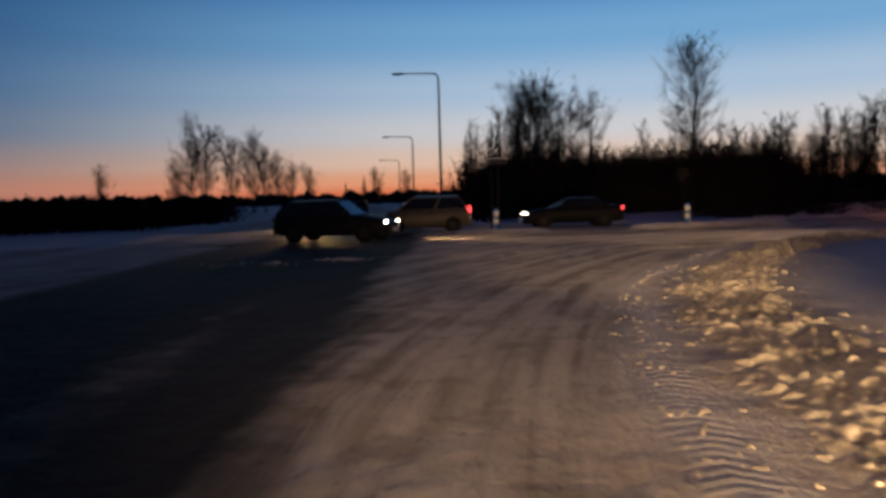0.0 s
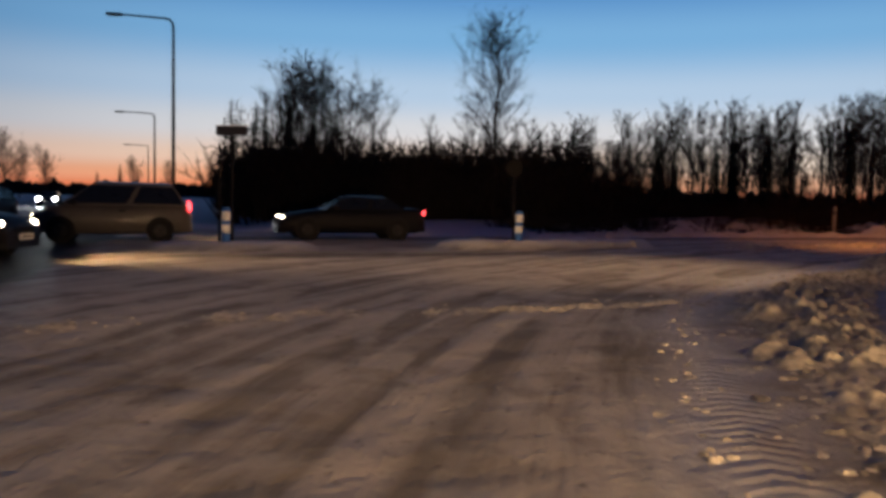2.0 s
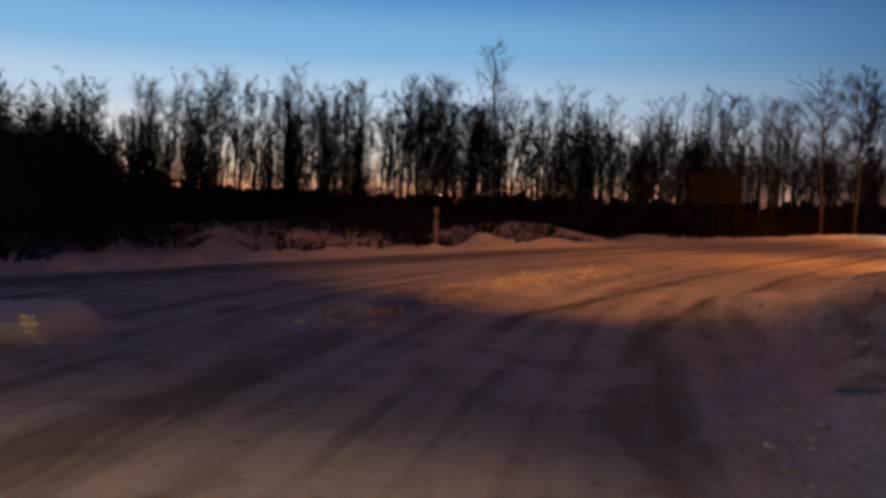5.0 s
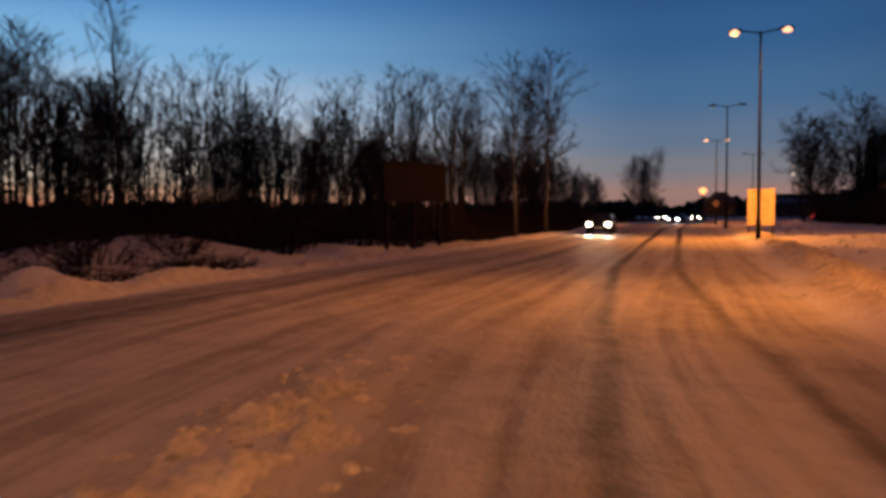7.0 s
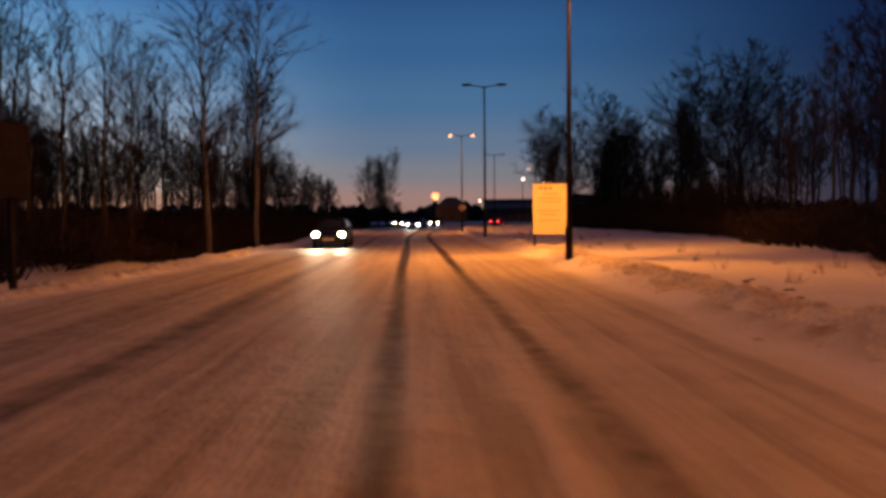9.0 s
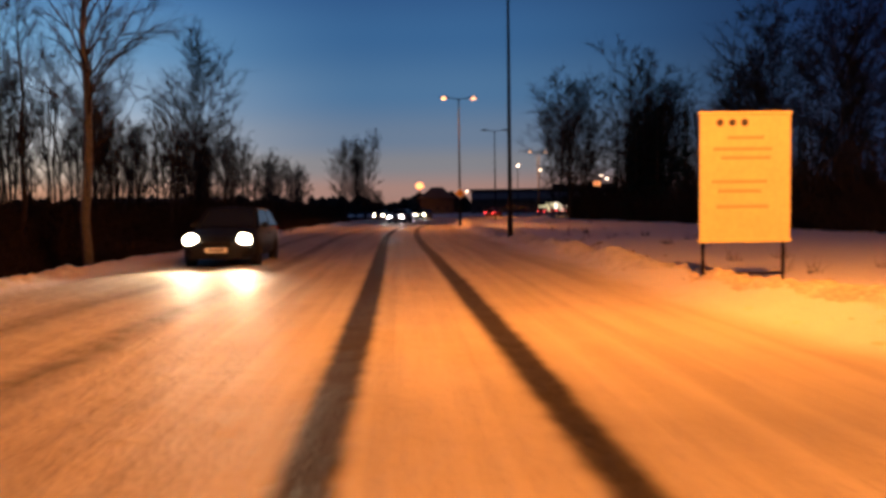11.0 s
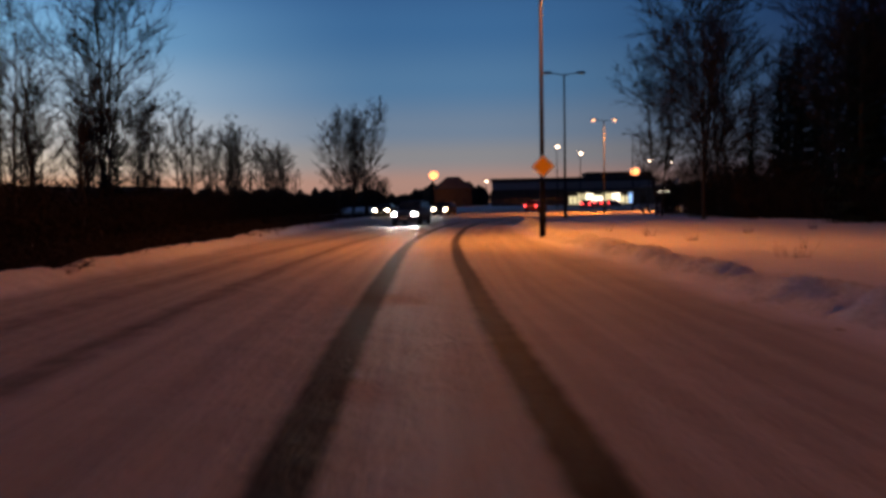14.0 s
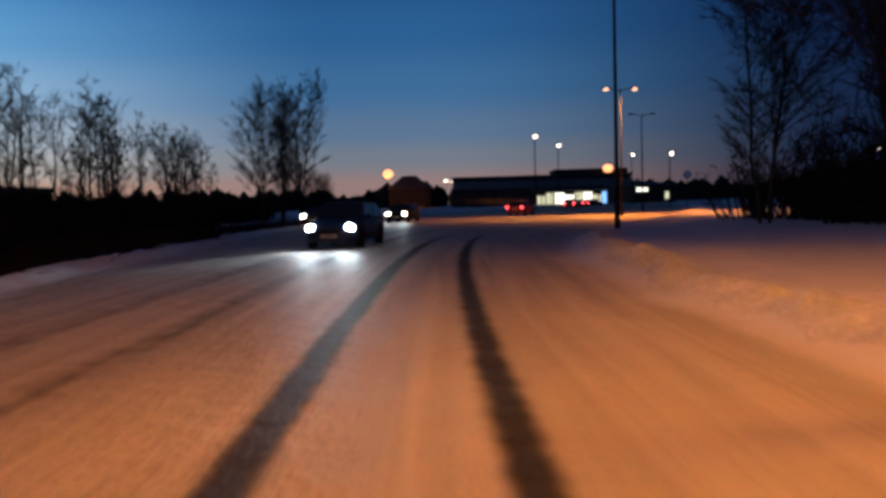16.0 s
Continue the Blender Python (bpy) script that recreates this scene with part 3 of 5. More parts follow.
# ---- rough ridges of frozen snow, fine enough to show their lumps ----
def cells(x, y, size):
    """Domes of uneven width packed side by side, 0 to about 0.6."""
    u, v = x / size + 40, y / size + 40
    i, j = np.floor(u).astype(int), np.floor(v).astype(int)
    best = np.zeros(x.shape)
    for di in (-1, 0, 1):
        for dj in (-1, 0, 1):
            p, q = i + di, j + dj
            fx, fy = p + _lat[p % 256, q % 256], q + _lat[(p + 77) % 256, (q + 31) % 256]
            rad = 0.2 + 0.5 * _lat[(p + 19) % 256, (q + 101) % 256]
            best = np.maximum(best, np.sqrt(np.maximum(0, rad ** 2 - (u - fx) ** 2 - (v - fy) ** 2)))
    return best


def ridge(label, line, s0, s1, d0, d1, step, profile, material_):
    line = rounded(np.array(line, float), 3)
    seg = np.hypot(*np.diff(line, axis=0).T)
    way = np.concatenate([[0], np.cumsum(seg)])
    s = np.arange(s0, min(s1, way[-1]), step)
    d = np.arange(d0, d1 + step / 2, step)
    cx, cy = np.interp(s, way, line[:, 0]), np.interp(s, way, line[:, 1])
    tx, ty = np.gradient(cx), np.gradient(cy)
    ln = np.hypot(tx, ty)
    X = cx[:, None] - (ty / ln)[:, None] * d[None, :]
    Y = cy[:, None] + (tx / ln)[:, None] * d[None, :]
    h = profile(X, Y, d[None, :] + 0 * X, (s[:, None] - s0) + 0 * X, (s[-1] - s[:, None]) + 0 * X)
    z = relief(X.ravel(), Y.ravel())[0] + h.ravel()
    a, b_ = X.shape
    k = (np.arange(a - 1)[:, None] * b_ + np.arange(b_ - 1)[None, :]).ravel()
    me = bpy.data.meshes.new("snow_ridge")
    me.from_pydata(np.stack([X.ravel(), Y.ravel(), z], 1).tolist(), [], np.stack([k, k + b_, k + b_ + 1, k + 1], 1).tolist())
    me.polygons.foreach_set("use_smooth", [True] * len(me.polygons))
    me.materials.append(material_)
    me.update()
    return tagged(new("snow_ridge", me), label, "snow", kind="stuff")


def rough(lo, body, big, small, tiny, inner, outer, sizes=(0.55, 0.24, 0.11), gaps=False):
    def profile(x, y, d, head, tail):
        ends = ease(head, 0, 1.0) * ease(tail, 0, 1.0)
        k = ease(d + 0.18 * wobble(x, y, 0.7), *inner) * (1 - ease(d + 0.25 * wobble(x, y, 0.9), *outer)) * ends
        if gaps:
            k = k * ease(wobble(x, y, 0.9) + 0.6 * wobble(x, y, 0.35), -0.35, 0.35)
        lumps = big * cells(x + 0.1 * wobble(x, y, 0.3), y, sizes[0]) + small * cells(x, y + 0.05 * wobble(x, y, 0.2), sizes[1]) + tiny * cells(x, y, sizes[2])
        return -lo + k * (lo * 0.9 + body * (0.6 + 0.6 * wobble(x, y, 1.3)) + lumps)
    return profile


ridge("rough bank of dirty yellowish frozen snow along the kerb", EDGE_RIGHT, 56, 79, -3.1, -0.15, 0.045, rough(0.05, 0.005, 0.02, 0.05, 0.10, (-2.3, -1.7), (-1.1, -0.45), (0.5, 0.20, 0.1)), M_BANK)
ridge("rough bank of dirty yellowish frozen snow along the kerb", EDGE_RIGHT, 78, 94, -2.6, -0.15, 0.045, rough(0.05, 0.01, 0.08, 0.13, 0.12, (-2.3, -1.6), (-1.0, -0.45), (0.6, 0.22, 0.1)), M_BANK)
ridge("low rough bank of frozen snow round the corner", EDGE_RIGHT, 93, 152, -2.4, 0.1, 0.06, rough(0.05, 0.01, 0.05, 0.10, 0.12, (-2.2, -1.4), (-0.9, -0.4)), M_ROW)
ridge("ploughed ridge of broken snow across the road mouth", WINDROW_MOUTH, 0, 16, -0.8, 0.8, 0.04, rough(0.06, 0.0, 0.0, 0.03, 0.07, (-0.8, -0.1), (0.0, 0.7), (0.5, 0.2, 0.1), True), M_ROW)
ridge("ploughed ridge of broken lumpy snow between the lanes", WINDROW_MID, 1, 14, -1.0, 0.7, 0.04, rough(0.045, 0.0, 0.03, 0.08, 0.13, (-0.8, -0.3), (0.1, 0.6), (0.7, 0.24, 0.11), True), M_ROW)
ridge("low rough bank of crusted snow along the kerb", EDGE_RIGHT, 150, 226, -1.6, 0.2, 0.06, rough(0.04, 0.015, 0.04, 0.07, 0.09, (-1.5, -0.8), (-0.5, -0.1), (0.7, 0.3, 0.13)), M_CRUST)
ridge("low rough bank of crusted snow along the far kerb", EDGE_NORTH, 258, 322, -1.7, 0.2, 0.07, rough(0.04, 0.02, 0.06, 0.10, 0.10, (-1.6, -0.9), (-0.5, -0.1), (0.8, 0.34, 0.16)), M_CRUST)

# ---- trees ----
def bare_tree(seed, high, lean=0.03, start=0.28, spread=0.26, limbs=30, stems=1, droop=0.0, fine=8, limb=0.014, twig=0.010, rise=0.55):
    """Meshes of a leafless tree: its stems, and its crown of limbs, branches and twigs."""
    r = random.Random(seed)
    trunk, crown = Mesh(), Mesh()
    for s in range(stems):
        tilt = lean + (0.10 * r.random() if stems > 1 else 0)
        way = r.random() * 6.28 + s * 6.28 / stems
        top = high * (1 - 0.15 * s * r.random())
        base = Vector((math.cos(way) * 0.18 * (stems > 1), math.sin(way) * 0.18 * (stems > 1), -0.3))
        pts, rad = [], []
        bend = r.uniform(-0.05, 0.05)
        for i in range(9):
            k = i / 8
            pts.append(base + Vector((math.cos(way + bend * i * 4) * tilt * top * k ** 1.2 + r.uniform(-0.01, 0.01) * top, math.sin(way + bend * i * 4) * tilt * top * k ** 1.2 + r.uniform(-0.01, 0.01) * top, (top + 0.3) * k)))
            rad.append(0.0100 * high * (1 - k) ** 0.9 / math.sqrt(stems) + 0.012)
        trunk.tube(pts, rad, 7)

        def on_stem(k):
            f = k * 8
            i = min(int(f), 7)
            return pts[i].lerp(pts[i + 1], f - i), rad[i] * (1 - f + i) + rad[i + 1] * (f - i)

        for j in range(limbs // stems):
            k = start + (0.985 - start) * (j + r.random()) / (limbs // stems)
            p, w = on_stem(k)
            a = r.random() * 6.28
            shape = math.sin(math.pi * min(1, (k - start) / (1.02 - start) * 0.72 + 0.22))
            ln = high * spread * shape * r.uniform(0.6, 1.25)
            up = r.uniform(rise, rise * 2.2) + 0.5 * k
            d = Vector((math.cos(a), math.sin(a), up)).normalized()
            q = [p]
            for i in range(4):
                d = (d + Vector((r.uniform(-0.25, 0.25), r.uniform(-0.25, 0.25), r.uniform(-0.12, 0.22) - droop * i * 0.22))).normalized()
                q.append(q[-1] + d * ln / 4)
            lw = min(w * 0.55, 0.010 + ln * limb)
            crown.tube(q, [lw, lw * 0.75, lw * 0.55, lw * 0.36, lw * 0.18], 3, False)
            for b_ in range(5):
                f = r.uniform(0.9, 3.95)
                i = int(f)
                p2 = q[i].lerp(q[i + 1], f - i)
                d2 = ((q[i + 1] - q[i]).normalized() + Vector((r.uniform(-0.9, 0.9), r.uniform(-0.9, 0.9), r.uniform(-0.35, 0.65) - droop * 0.8))).normalized()
                l2 = ln * r.uniform(0.22, 0.45)
                m2 = p2 + d2 * l2 * 0.5
                d3 = (d2 + Vector((r.uniform(-0.3, 0.3), r.uniform(-0.3, 0.3), 0.15 - droop))).normalized()
                e2 = m2 + d3 * l2 * 0.5
                crown.spike(p2, e2, lw * 0.40 + 0.004)
                for t in range(fine):
                    p3 = p2.lerp(e2, r.uniform(0.1, 1.0))
                    d4 = (d3 + Vector((r.uniform(-1, 1), r.uniform(-1, 1), r.uniform(-0.5, 0.7) - droop * 1.5))).normalized()
                    crown.sliver(p3, p3 + d4 * l2 * r.uniform(0.3, 0.85), twig, Vector((r.uniform(-1, 1), r.uniform(-1, 1), r.uniform(-0.4, 0.4))))
    return trunk, crown


def spruce(seed, high, broad=0.17):
    r = random.Random(seed)
    trunk, crown = Mesh(), Mesh()
    trunk.tube([(0, 0, -0.3), (0.02, 0, high * 0.5), (0, 0, high)], [0.013 * high + 0.03, 0.008 * high + 0.02, 0.01], 7)
    z = high * 0.05
    while z < high * 0.98:
        k = z / high
        ln0 = high * broad * (1 - k) ** 0.85 + 0.08
        for j in range(8):
            a = r.random() * 6.28
            ln = ln0 * r.uniform(0.6, 1.15)
            d = Vector((math.cos(a), math.sin(a), -0.28 + 0.5 * k))
            p = Vector((0, 0, z + r.uniform(-0.1, 0.1)))
            e = p + d * ln + Vector((0, 0, 0.12 * ln))
            side = Vector((-math.sin(a), math.cos(a), 0))
            for t in range(7):
                f = 0.15 + 0.85 * t / 6
                c = p.lerp(e, f)
                w = ln * 0.24 * (1.15 - f)
                h_ = Vector((0, 0, -r.uniform(0.10, 0.26) * ln * (1.1 - f) - 0.05))
                crown.add([c, c + side * w + h_ + d * w, c + d * w * 0.6 + h_ * 0.3, c - side * w + h_ + d * w], [(0, 1, 2), (0, 2, 3)])
        z += high * 0.028 * (1.15 - 0.5 * k)
    return trunk, crown


def shrub(seed, high, wide, count=75, thick=0.022, sprigs=6):
    r = random.Random(seed)
    m = Mesh()
    for i in range(count):
        a, d = r.random() * 6.28, wide * math.sqrt(r.random())
        p = Vector((math.cos(a) * d * 0.5, math.sin(a) * d * 0.5, -0.1))
        q = p + Vector((math.cos(a) * d * r.uniform(0.1, 0.7) + r.uniform(-0.2, 0.2), math.sin(a) * d * 0.5 + r.uniform(-0.2, 0.2), high * r.uniform(0.45, 1.0)))
        m.spike(p, q, thick)
        for t in range(sprigs):
            s_ = p.lerp(q, r.uniform(0.2, 0.95))
            m.sliver(s_, s_ + Vector((r.uniform(-0.5, 0.5), r.uniform(-0.5, 0.5), r.uniform(0.0, 0.6))) * high * 0.42, thick * 0.8, Vector((r.uniform(-1, 1), r.uniform(-1, 1), 0.3)))
    return m


def tree_kind(name, meshes, bark, leaf, label, category, parts=("trunk", "crown")):
    """A maker of one kind of tree, whose trees share their two meshes."""
    data = [meshes[0].data(parts[0], bark, True), meshes[1].data(parts[1], leaf, False)]

    def make(x, y, size=1.0, turn=0.0, text="", group=""):
        ob = thing(name, pose(x, y, height(x, y) - 0.02, 0, 0, turn) @ Matrix.Scale(size, 4), text or label, category, group)
        for pname, d in zip(parts, data):
            new(pname, d).parent = ob
        return ob

    return make


ASPENS = [tree_kind("bare_tree", bare_tree(11 + i, 10.0, start=(0.30, 0.22, 0.36, 0.26)[i], spread=(0.24, 0.30, 0.22, 0.27)[i], limbs=(29, 32, 28, 33)[i], stems=(1, 2, 1, 2)[i], fine=15, limb=0.006, twig=0.0062, rise=0.8), M_BARK, M_TWIG,
                    "leafless dark deciduous tree in a roadside wood", "tree") for i in range(4)]
LIGHT = [tree_kind("bare_tree", bare_tree(21 + i, 10.0, start=0.25, spread=0.28, limbs=22, stems=1 + i % 2, fine=13, limb=0.007, twig=0.013, rise=0.7), M_BARK, M_TWIG,
                   "leafless young tree with thin dark twigs", "tree") for i in range(3)]
TALL_BIRCH = tree_kind("birch_tree", bare_tree(31, 14.0, lean=0.015, start=0.24, spread=0.30, limbs=90, stems=1, droop=0.12, fine=26, limb=0.0045, twig=0.0055, rise=1.0), M_BARK, M_TWIG,
                       "tall leafless birch with fine drooping twigs", "tree")
BIRCHES = [tree_kind("birch_tree", bare_tree(41 + i, 11.0, lean=0.03, start=0.24, spread=0.27, limbs=56, droop=0.1, fine=16, limb=0.009, twig=0.0055, rise=0.75), M_BIRCH, M_TWIG, "slender leafless birch with a pale trunk at the road edge", "tree") for i in range(2)]
BROAD = [tree_kind("broad_tree", bare_tree(51 + i, 12.0, lean=0.02, start=0.2, spread=0.32, limbs=64, stems=3, fine=16, limb=0.007, twig=0.009, rise=0.6), M_BARK, M_TWIG, "broad leafless tree with a dense spreading crown", "tree") for i in range(2)]
FAR_BROAD = [tree_kind("broad_tree", bare_tree(55 + i, 12.0, lean=0.02, start=0.2, spread=0.28, limbs=88, stems=3, fine=18, limb=0.008, twig=0.010, rise=0.6), M_BARK, M_TWIG, "broad leafless tree with a dense spreading crown", "tree") for i in range(2)]
WILLOWS = [tree_kind("broad_tree", bare_tree(57 + i, 12.0, lean=0.04, start=0.16, spread=0.36, limbs=90, stems=3, droop=0.10, fine=20, limb=0.008, twig=0.011, rise=0.5), M_BARK, M_TWIG, "broad leafless tree with arching limbs and fine twigs", "tree") for i in range(2)]
SPRUCES = [tree_kind("spruce_tree", spruce(61 + i, 9.0, (0.2, 0.15, 0.24)[i]), M_BARK, M_NEEDLE, "dark spruce standing among bare trees", "tree") for i in range(3)]
SHRUB_DATA = [shrub(71 + i, 2.2, 2.0).data("shrub", M_SCRUB, False) for i in range(3)]


def plant_shrub(x, y, size, turn):
    ob = new("shrub", SHRUB_DATA[int(turn) % 3])
    ob.matrix_world = pose(x, y, height(x, y), 0, 0, turn) @ Matrix.Diagonal((size * 1.25, size * 1.25, size, 1))
    return tagged(ob, "dark leafless scrub beside the road", "shrub", "scrub along the wood")


rt = random.Random(5)
# the wood along the north side of the second road: tops that stand out, then the rows between
TOPS = [(26.4, 62, 5.6), (32.6, 62, 7.8), (41.3, 62, 8.1), (48.9, 62, 9.7), (55.1, 62, 12.6), (61.8, 62, 10.6), (69, 64, 11.2), (76, 60, 11.5), (83, 57, 11.5), (90, 56, 11.5), (45.3, 60, 8.0), (58, 60, 9.4), (65, 59, 10)]
for i, (x, y, h_) in enumerate(TOPS):
    ASPENS[(i * 3) % 4](x, y, h_ / 10.0, i * 67, group="trees of the north wood")
for i in range(160):
    x = 19 + i * 0.69 + rt.uniform(-0.8, 0.8)
    y = 57 + rt.random() * 15 - max(0, (x - 70) * 0.10)
    grow = min(1.0, 0.58 + (x - 18) * 0.012)
    ASPENS[rt.randrange(4)](x, y, grow * rt.uniform(0.62, 1.02), rt.random() * 360, group="trees of the north wood")
for x, y, h_ in ((72.5, 66, 11.5), (30, 60, 6.5), (24, 61, 5.4), (35, 61, 6.0), (27.5, 58, 4.6), (64, 58, 6), (50, 60, 6), (44, 58, 6.2), (38.5, 59.5, 6.4), (79, 58, 7)):
    SPRUCES[rt.randrange(3)](x, y, h_ / 9.0, rt.random() * 360, group="spruces of the north wood")
for i in range(26):
    x = 20 + rt.random() * 22
    SPRUCES[rt.randrange(3)](x, 60 + rt.random() * 8, rt.uniform(0.5, 0.78), rt.random() * 360, group="spruces of the north wood")
# the back rows of the same wood, too far in to be told apart
back = Mesh()
BACK = [bare_tree(91 + k, 10.0, start=0.3, spread=0.25, limbs=20, stems=1 + k % 2, fine=11, limb=0.008, twig=0.016, rise=0.8) for k in range(4)]
for i in range(270):
    x, y = 19 + i * 0.41 + rt.uniform(-1, 1), 68 + rt.random() * 16
    k = min(1.0, 0.6 + (x - 18) * 0.012) * (rt.uniform(0.75, 1.12) if i % 3 else rt.uniform(0.4, 0.65))
    a = rt.random() * 6.28
    for m_ in BACK[i % 4]:
        back.add([(x + (p[0] * math.cos(a) - p[1] * math.sin(a)) * k, y + (p[0] * math.sin(a) + p[1] * math.cos(a)) * k, p[2] * k) for p in m_.v], m_.f)
tagged(part("back_woods", back, M_TWIG), "leafless back rows of the north wood against the dawn", "woods", kind="stuff")
# the single birch and the clump with spruces beyond the junction
TALL_BIRCH(18.8, 60.5, 0.87, 20)
for x, y, h_ in ((6.5, 92, 10.5), (9.7, 97, 15.5), (12.5, 99, 15), (15, 97, 13.5), (17.5, 96, 13), (8, 90, 11), (22, 88, 9), (26.5, 90, 10.5), (29, 92, 9), (8.5, 95, 14), (11, 95, 15), (13.5, 96, 14.5), (5, 94, 10)):
    (BROAD[rt.randrange(2)] if h_ > 12.5 else ASPENS[rt.randrange(4)])(x, y, h_ / (12 if h_ > 12.5 else 10), rt.random() * 360, group="trees of the clump by the junction")
for x, y, h_ in ((2.6, 88, 8.6), (3.2, 90, 10.4), (6.2, 88, 11.0), (8.4, 89, 11.5), (10.6, 88, 10.5), (12.8, 88, 10.0), (3.6, 86, 8.4), (5.2, 84, 9.2), (7.4, 86, 9.5), (9.6, 84, 8.5), (11.6, 84.5, 9.5), (14.3, 85.3, 7.4), (13, 82, 6), (17, 80, 5), (20, 78, 5), (4.3, 82, 6)):
    SPRUCES[rt.randrange(3)](x, y, h_ / 9, rt.random() * 360, group="spruces of the clump by the junction")
# groups beside the first road, far ahead
for x, y, h_ in ((-41, 130, 12.5), (-37.5, 128, 15.5), (-34, 131, 13.5), (-31, 132, 13), (-28, 128, 11.5), (-44, 133, 9), (-39, 194, 14), (-36, 190, 11), (-32, 196, 11), (-54, 128, 8), (-24, 300, 14), (-14, 310, 13)):
    FAR_BROAD[rt.randrange(2)](x, y, h_ / 12, rt.random() * 360, group="trees beside the far road")
for x, y, h_ in ((-36, 300, 9), (-31, 320, 12), (-25, 318, 10), (-118, 190, 9)):
    SPRUCES[rt.randrange(3)](x, y, h_ / 9, rt.random() * 360, group="spruces beside the far road")
# trees along the north verge of the second road
BIRCHES[0](76.3, 46.6, 1.12, 40); BIRCHES[1](80.6, 45.5, 1.2, 130)
for x, y, h_, k in ((70, 52, 9, 0), (73.5, 50.5, 10.5, 1), (86, 50, 9.5, 2), (93, 51, 10, 3), (102, 50.5, 8.5, 0), (108, 52, 7.5, 2), (119, 52.5, 8.5, 1), (66.5, 53, 9, 3), (98, 55, 9, 1), (64, 49.5, 9.5, 1), (68.5, 49.8, 10, 2), (71.5, 54, 11, 0), (77.5, 51, 10.5, 1), (83, 53, 11, 3), (90, 54, 11.5, 0)):
    ASPENS[k](x, y, h_ / 10, k * 80 + x, group="trees along the north verge")
SPRUCES[2](157.6, 65.2, 0.95, 30); SPRUCES[0](155.6, 65.6, 0.85, 80)
FAR_BROAD[1](136.5, 60.6, 0.75, 175)
FAR_BROAD[0](157, 66.3, 1.95, 15, "tall dense leafless tree with a thick dark crown"); FAR_BROAD[1](147, 63, 0.7, 75)
FAR_BROAD[1](205, 50.6, 1.32, 110); FAR_BROAD[0](197, 53, 1.1, 200); FAR_BROAD[0](150.5, 60.5, 0.65, 40); FAR_BROAD[0](201, 52, 1.15, 300)
for x, y, size in ((208, 49.5, 0.5), (212, 49, 0.42), (203, 50, 0.45), (197, 51.5, 0.5), (215, 48.6, 0.4)):
    FAR_BROAD[1](x, y, size, x * 31, "low dense leafless bush below tall roadside trees")
for i in range(56):
    x = 122 + i * 1.7 + rt.uniform(-1, 1)
    LIGHT[rt.randrange(3)](x, 57.5 + rt.uniform(0, 5) + i * 0.07, rt.uniform(0.65, 1.0), rt.random() * 360, group="young trees along the north verge")
# trees on the south side
for x, y, h_, k in ((141, 23, 14.5, 1), (147, 20, 13.5, 0), (152, 23, 12, 1), (133, 18, 15, 0), (139, 14, 14, 1), (120, 12, 15.5, 0), (111, 10, 16, 1)):
    WILLOWS[k](x, y, h_ / 12, x * 7, group="trees on the south side")
for i in range(60):
    x = 80 + i * 1.4
    LIGHT[rt.randrange(3)](x, 11 - rt.random() * 9 + max(0, i - 24) * 0.15, rt.uniform(0.8, 1.4), rt.random() * 360, group="trees on the south side")
for x, y, h_ in ((128, 17.5, 11.5), (131.5, 18.5, 10.5), (125, 16, 10), (134.5, 16.5, 12), (138, 16, 12.5), (121, 15, 9), (142, 16, 12), (146, 15.5, 12.5), (116, 14, 8), (150, 15, 12), (154, 15.5, 11), (110, 13, 6.5), (104, 12, 6)):
    SPRUCES[rt.randrange(3)](x, y, h_ / 9, rt.random() * 360, group="spruces on the south side")
# scrub: the nearest as single shrubs, the thickets behind as one mass
def thicket(name, label, places):
    m = Mesh()
    src = [shrub(81 + k, 2.2, 2.0, 48, 0.030, 7) for k in range(4)]
    for k, (x, y, size, high) in enumerate(places):
        s_ = src[k % 4]
        a, z = rt.random() * 6.28, height(x, y)
        ca, sa = math.cos(a) * size, math.sin(a) * size
        m.add([(x + p[0] * ca - p[1] * sa, y + p[0] * sa + p[1] * ca, z + p[2] * high) for p in s_.v], s_.f)
    return tagged(part(name, m, M_SCRUB), label, "undergrowth", kind="stuff")


for i in range(110):
    x = 20 + i * 0.9 + rt.uniform(-0.4, 0.4)
    plant_shrub(x, (53 if x < 46 else 48.8) + rt.random() * 4 + (x > 55) * (rt.random() * 2), rt.uniform(0.6, 1.15) * (0.75 if x < 40 else 1), rt.random() * 360)
for i in range(60):
    x = 100 + i * 0.9
    plant_shrub(x, 13.8 + rt.random() * 3 + max(0, x - 125) * 0.14, rt.uniform(0.8, 1.5), rt.random() * 360)
thicket("undergrowth", "dense dark undergrowth below the north wood", [(18 + 95 * (u := rt.random()), 54 + rt.random() * 14 - u * 4, rt.uniform(1.0, 1.6), rt.uniform(0.4, 0.9) + (0.7 * rt.random() if i % 4 == 0 else 0) + (1.2 if u < 0.08 else 0)) for i in range(300)])
thicket("undergrowth", "low dark scrub over the snowy ditch", [(16 + 30 * rt.random(), 46.5 + rt.random() * 7, rt.uniform(0.8, 1.3), rt.uniform(0.2, 0.5)) for i in range(60)])
thicket("undergrowth", "low dark scrub right behind the ploughed bank", [((u := 84 + 95 * rt.random()), float(np.interp(u, (84, 110, 150, 165, 180), (43.8, 45, 46.3, 46.2, 44.5))) + 1.7 + rt.random() * 3.4, rt.uniform(0.8, 1.2), rt.uniform(0.22, 0.5)) for i in range(260)])
